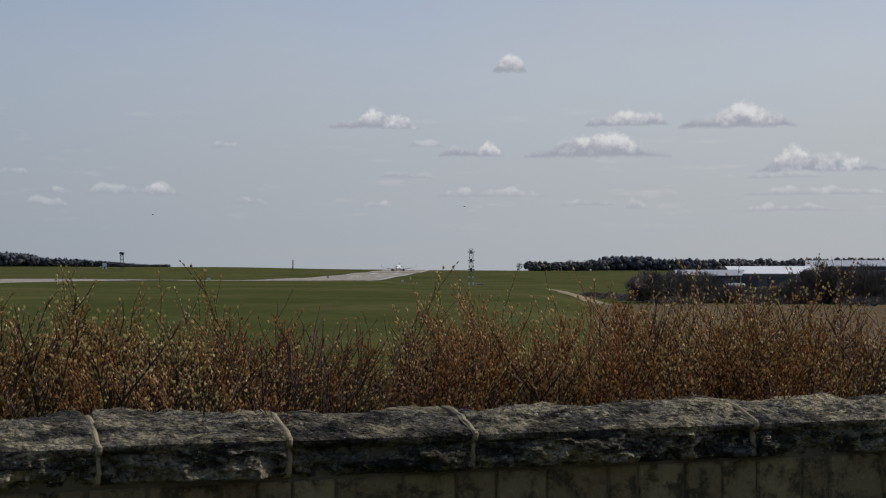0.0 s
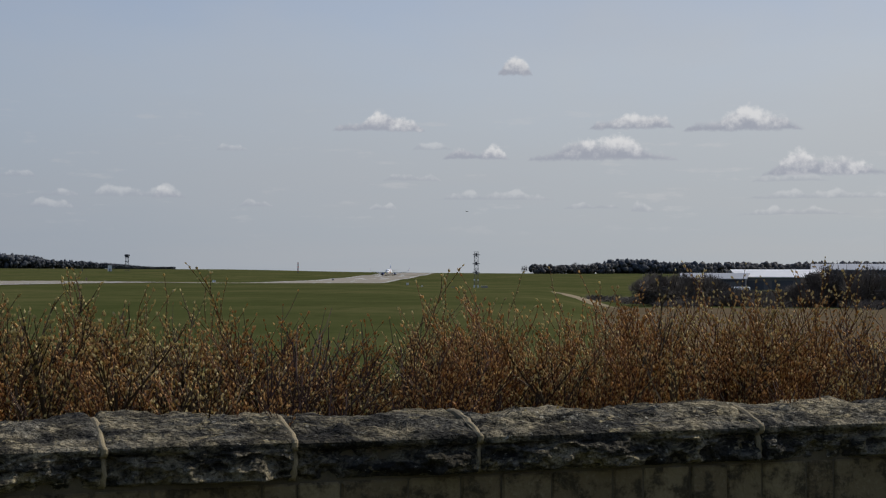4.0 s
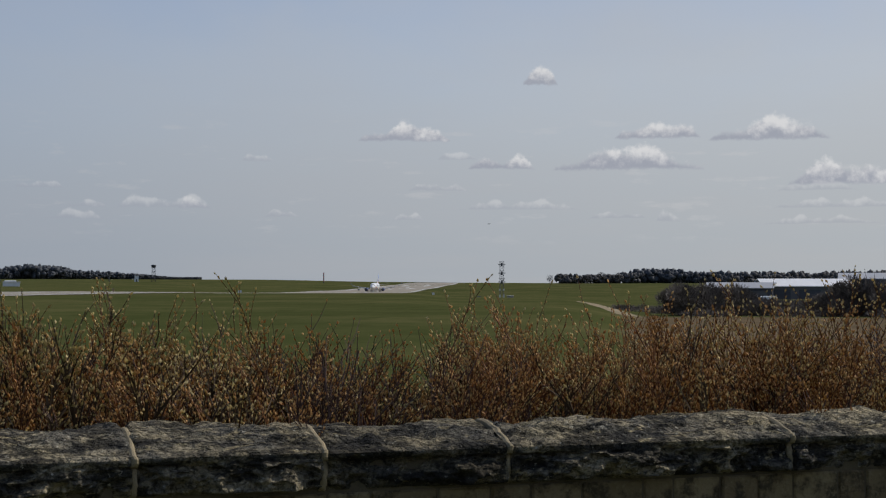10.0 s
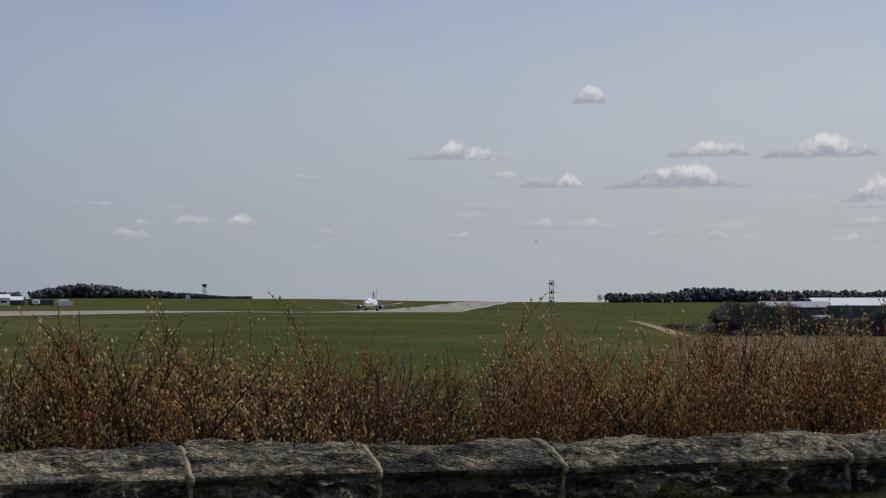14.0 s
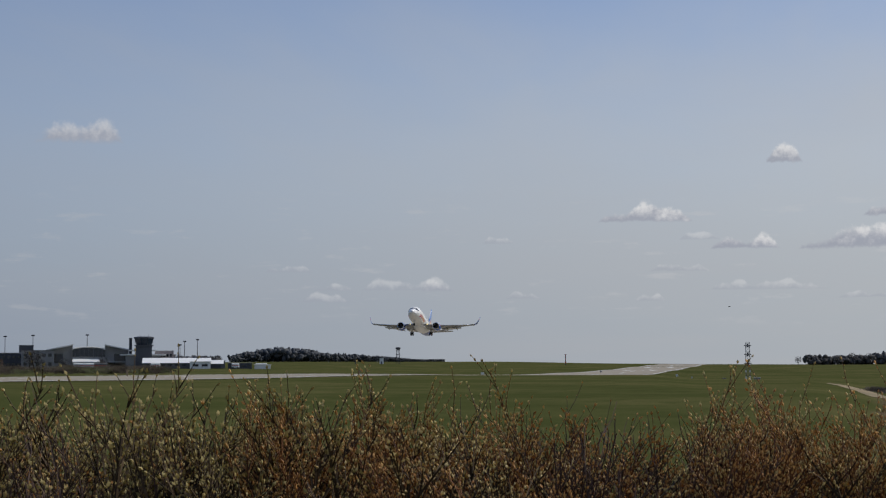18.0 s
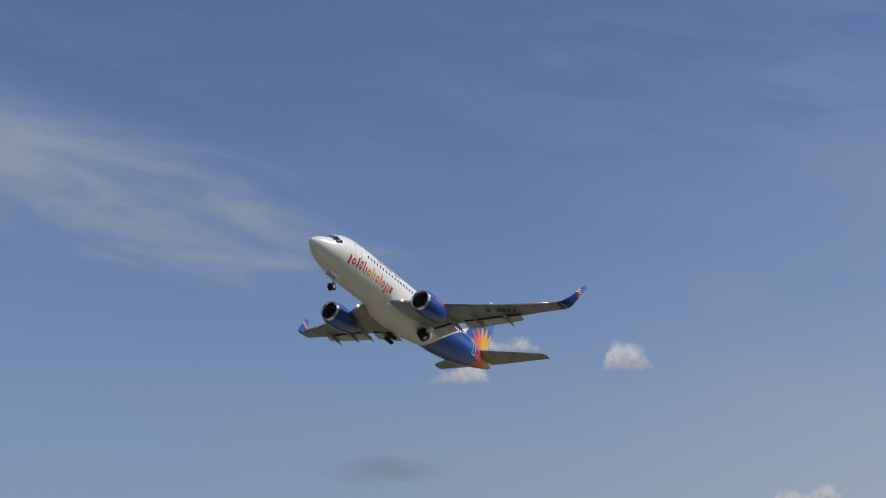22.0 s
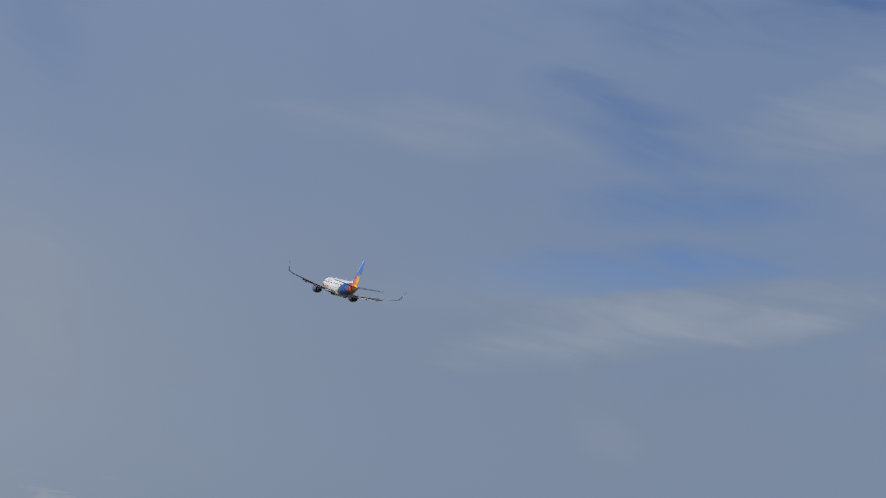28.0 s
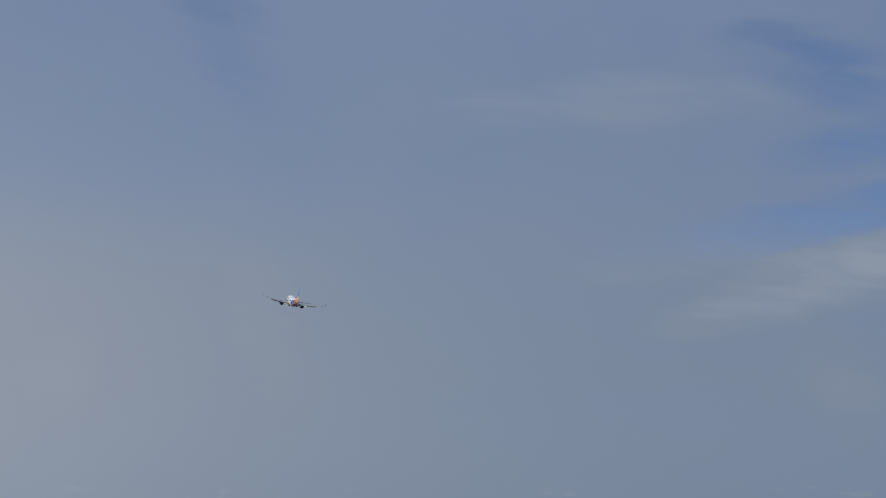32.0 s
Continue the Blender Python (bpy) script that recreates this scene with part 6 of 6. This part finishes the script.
        for k in range(24):
            a = 2 * math.pi * k / 24
            u, v = Vector((math.sin(a), 0, math.cos(a))), Vector((math.cos(a), 0, -math.sin(a)))
            c = Vector((cx, 15 - 11.68, cz))
            blades.append(([c + u * 0.18 - v * 0.02, c + u * 0.72 - v * 0.05, c + u * 0.72 + v * 0.05 + Vector((0, -0.06, 0)), c + u * 0.18 + v * 0.03 + Vector((0, -0.06, 0))], [(0, 1, 2, 3)]))
        part("fan_blades", shift(join(*blades)), M["steel"], eng)
        part("spinner", shift(revolve([(11.42, 0.01), (11.5, 0.09), (11.66, 0.19), (11.74, 0.22)], cx, cz, 16)), M["steel"], eng, smooth=True)
        part("fan_nozzle", shift(revolve([(14.15, 0.78), (14.2, 0.70), (13.9, 0.62), (13.9, 0.50)], cx, cz)), M["dark"], eng, smooth=True)
        part("core_exhaust", shift(revolve([(13.8, 0.56), (14.6, 0.50), (15.15, 0.40), (15.15, 0.34), (14.8, 0.30)], cx, cz)), M["hot_metal"], eng, smooth=True)
        part("exhaust_cone", shift(revolve([(14.8, 0.30), (15.2, 0.22), (15.7, 0.02)], cx, cz, 16)), M["hot_metal"], eng, smooth=True)
        pyl = [[Vector((cx + dx, 15 - s, z)) for dx, z in ((-0.13, zl), (0.13, zl), (0.11, zu), (-0.11, zu))] for s, zl, zu in ((11.6, -1.0, -0.93), (12.6, -1.2, -0.80), (13.6, -1.3, -0.86), (15.2, -1.5, -1.0), (16.4, -1.35, -1.1))]
        part("pylon", shift(loft(pyl)), M["wing"], eng)
        # tailplane
        part("tailplane", fx(loft([airfoil(x, le, c, z, 0.09) for x, le, c, z in ((0.35, 28.3, 4.15, 0.93), (1.2, 28.85, 3.75, 1.0), (3.8, 30.5, 2.55, 1.26), (6.2, 32.0, 1.45, 1.48), (6.39, 32.3, 1.1, 1.50))])), M["wing"], plane, "grey tailplane", smooth=True)
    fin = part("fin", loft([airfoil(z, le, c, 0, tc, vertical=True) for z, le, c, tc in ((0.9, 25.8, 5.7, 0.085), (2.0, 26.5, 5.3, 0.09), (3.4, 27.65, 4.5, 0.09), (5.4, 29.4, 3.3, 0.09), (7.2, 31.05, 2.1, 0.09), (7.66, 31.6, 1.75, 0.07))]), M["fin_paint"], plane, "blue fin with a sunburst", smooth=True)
    # white paint on the metal edge stands in for its bright highlight
    part("fin_leading_edge", loft([airfoil(z, le - 0.03, 0.36, 0, 0.60, vertical=True) for z, le in ((2.9, 27.24), (5.4, 29.4), (7.5, 31.41))]), M["white"], fin, "leading edge painted white as its highlight", smooth=True)
    part("dorsal_fillet", loft([[Vector((-w, 15 - s, 1.86)), Vector((w, 15 - s, 1.86)), Vector((w * 0.25, 15 - s, z)), Vector((-w * 0.25, 15 - s, z))] for s, w, z in ((23.4, 0.03, 1.97), (25.0, 0.12, 2.12), (26.4, 0.2, 2.42), (27.7, 0.24, 3.1))]), M["livery"], fin, "white fin fillet", smooth=False)
    for i in range(3):
        part("aerial", box(-0.02, 15 - 9 - i * 5.5 - 0.3, 1.95, 0.02, 15 - 9 - i * 5.5, 2.25, 0.01), M["white"], plane)
    # landing gear
    wheel_n = lambda r, w: join(tube([(-w / 2, 0, 0), (-w * 0.36, 0, 0), (w * 0.36, 0, 0), (w / 2, 0, 0)], [r * 0.82, r, r, r * 0.82], 20))
    gears = {}
    gear_mesh = to_mesh("main_strut", join(tube([(0, 0, 0.1), (0, 0, -0.6), (0, 0, -1.05)], [0.11, 0.10, 0.07], 10), tube([(-0.42, 0, -1.05), (0.42, 0, -1.05)], [0.06, 0.06], 8), tube([(0.05, 0.05, -0.15), (0.05, 0.45, 0.15)], [0.05, 0.05], 6)), M["gear"])
    tyre, hub = to_mesh("tyre", wheel_n(0.50, 0.36), M["tyre"], False), to_mesh("hub", tube([(-0.19, 0, 0), (0.19, 0, 0)], [0.20, 0.20], 14), M["gear"])
    for side in (-1, 1):
        g = part("main_gear", gear_mesh, None, plane, m=pose(side * 2.62, 15 - 16.65, -1.78))
        for o in (-0.26, 0.26):
            w = part("tyre", tyre, None, g, m=pose(o, 0, -1.05))
            part("hub", hub, None, g, "pale metal wheel hub", m=pose(o, 0, -1.05))
        part("gear_door", box(side * 0.18 - 0.015, -0.35, -0.75, side * 0.18 + 0.015, 0.35, 0.1, 0.01), M["livery"], g)
        gears["main", side] = g
    g = part("nose_gear", join(tube([(0, 0, 0.15), (0, 0, -0.7), (0, 0, -1.15)], [0.09, 0.08, 0.06], 10), tube([(-0.26, 0, -1.15), (0.26, 0, -1.15)], [0.05, 0.05], 8)), M["gear"], plane, m=pose(0, 15 - 4.2, -1.85))
    small, shub = to_mesh("tyre", wheel_n(0.34, 0.2), M["tyre"], False), to_mesh("hub", tube([(-0.11, 0, 0), (0.11, 0, 0)], [0.14, 0.14], 12), M["gear"])
    for o in (-0.17, 0.17):
        part("tyre", small, None, g, m=pose(o, 0, -1.15))
        part("hub", shub, None, g, m=pose(o, 0, -1.15))
    gears["nose"] = g
    for side in (-1, 1):
        d = part("nose_gear_door", box(-0.012, -0.75, -0.34, 0.012, 0.75, 0.0, 0.008), M["livery"], plane, m=pose(side * 0.30, 15 - 3.9, -1.78))
        gears["door", side] = d
    return plane, gears


AIRLINER, GEARS = build_airliner()


AIRLINER_PATH = [
    (0, pose(-38.8, 1299.4, 3.56, 0.0, 0.0, 177.1)),
    (1, pose(-41.2, 1264.3, 3.38, 0.0, 0.0, 177.1)),
    (2, pose(-41.8, 1229.3, 3.17, 0.0, 0.0, 177.1)),
    (3, pose(-43.8, 1194.2, 2.87, 0.0, 0.0, 177.1)),
    (6, pose(-49.7, 1076.9, 1.03, 0.0, 0.0, 177.1)),
    (7, pose(-52.2, 1030.7, 1.51, 0.0, 0.0, 177.1)),
    (8, pose(-52.8, 983.6, 1.76, 0.0, 0.0, 177.1)),
    (9, pose(-56.2, 933.3, 0.41, 0.0, 0.0, 177.1)),
    (10, pose(-58.0, 881.1, -0.74, 0.0, 0.0, 177.1)),
    (11, pose(-59.9, 827.8, -0.52, 0.0, 0.0, 177.1)),
    (12, pose(-63.0, 774.4, 0.09, 0.0, 0.0, 177.1)),
    (13, pose(-64.7, 719.1, 0.08, 0.0, 0.0, 177.1)),
    (15.5, pose(-73.1, 573.4, 3.89, 8.0, -0.1, 177.6)),
    (16, pose(-74.7, 541.9, 5.12, 9.0, -0.2, 178.7)),
    (17, pose(-77.5, 471.6, 8.86, 11.0, -0.4, 181.0)),
    (17.5, pose(-78.5, 435.9, 10.65, 11.1, -0.5, 181.4)),
    (18.5, pose(-81.6, 368.8, 16.30, 11.3, -0.7, 182.4)),
    (19, pose(-83.0, 334.9, 19.80, 11.4, -0.8, 182.8)),
    (19.5, pose(-83.7, 296.3, 22.90, 11.5, -0.9, 183.5)),
    (20.5, pose(-84.8, 219.8, 29.70, 11.7, -1.8, 184.9)),
    (21, pose(-84.4, 180.0, 32.80, 11.0, -2.5, 185.9)),
    (21.5, pose(-84.4, 141.5, 36.60, 10.2, -2.5, 186.9)),
    (22, pose(-84.4, 103.0, 40.60, 9.5, -2.5, 187.8)),
    (22.5, pose(-83.6, 64.3, 44.60, 9.0, -2.5, 188.8)),
    (23, pose(-80.2, 25.5, 48.60, 9.2, -2.5, 189.9)),
    (23.5, pose(-75.2, -11.8, 52.00, 9.5, -2.5, 191.0)),
    (24, pose(-70.0, -50.7, 54.80, 10.0, -2.5, 192.1)),
    (24.5, pose(-64.3, -90.8, 57.40, 10.5, -2.1, 193.2)),
    (25, pose(-56.7, -131.3, 59.80, 11.2, -1.8, 194.3)),
    (26, pose(-33.0, -210.0, 67.60, 12.8, 0.5, 196.5)),
    (29, pose(63.0, -447.0, 113.60, 17.0, 5.0, 201.5)),
    (30, pose(102.0, -526.0, 130.60, 17.6, 5.5, 202.5)),
    (31, pose(136.0, -594.0, 147.60, 18.0, 6.0, 203.0)),
    (32, pose(170.0, -664.0, 163.60, 18.4, 6.5, 203.4)),
]
BIRD_PATH = [
    (0, pose(3.73, 259.74, 12.59, 0, 0, 95)),
    (1, pose(3.54, 259.75, 12.44, 0, 0, 95)),
    (2, pose(3.44, 259.75, 12.53, 0, 0, 95)),
    (3, pose(3.31, 259.75, 12.40, 0, 0, 95)),
    (5.5, pose(3.11, 259.77, 12.09, 0, 0, 95)),
    (7, pose(2.92, 259.77, 12.02, 0, 0, 95)),
    (9, pose(2.83, 259.79, 11.75, 0, 0, 95)),
    (11, pose(2.48, 259.79, 11.85, 0, 0, 95)),
    (13, pose(2.29, 259.78, 12.03, 0, 0, 95)),
    (15.5, pose(2.10, 259.79, 11.83, 0, 0, 95)),
    (17, pose(1.88, 259.80, 11.58, 0, 0, 95)),
    (18.5, pose(1.97, 259.82, 11.20, 0, 0, 95)),
    (19, pose(2.00, 259.82, 10.99, 0, 0, 95)),
    (32, pose(-7.00, 264.82, 7.99, 0, 0, 95)),
]

# ---- what moves ----


def motions():
    walk(AIRLINER, AIRLINER_PATH)
    for side in (-1, 1):
        x, y, z = side * 2.62, 15 - 16.65, -1.78
        walk(GEARS["main", side], [(0, pose(x, y, z)), (20.6, pose(x, y, z)), (21.8, pose(x, y, z, 0, side * 40, 0)), (22.7, pose(x, y, z, 0, side * 86, 0)), (32, pose(x, y, z, 0, side * 86, 0))])
        x, y, z = side * 0.30, 15 - 3.9, -1.78
        walk(GEARS["door", side], [(0, pose(x, y, z)), (22.9, pose(x, y, z)), (23.4, pose(side * 0.16, y, z - 0.06, 0, side * -84, 0)), (32, pose(side * 0.16, y, z - 0.06, 0, side * -84, 0))])
    y, z = 15 - 4.2, -1.85
    walk(GEARS["nose"], [(0, pose(0, y, z)), (21.6, pose(0, y, z)), (22.6, pose(0, y, z, 50, 0, 0)), (23.2, pose(0, y, z + 0.35, 88, 0, 0)), (32, pose(0, y, z + 0.35, 88, 0, 0))])
    walk(BIRDS[0], BIRD_PATH)
    walk(BIRDS[1], [(0, pose(-57.1, 294.3, 12.5, 0, 0, 80)), (3, pose(-95, 296, 6, 0, 0, 80)), (32, pose(-420, 330, 9, 0, 0, 80))])
    walk(BIRDS[2], [(0, pose(150, -260, 40, 0, 0, 70)), (25.6, pose(-46.5, -210.2, 46.7, 0, 0, 70)), (32, pose(-110, -180, 30, 0, 0, 70))])


motions()
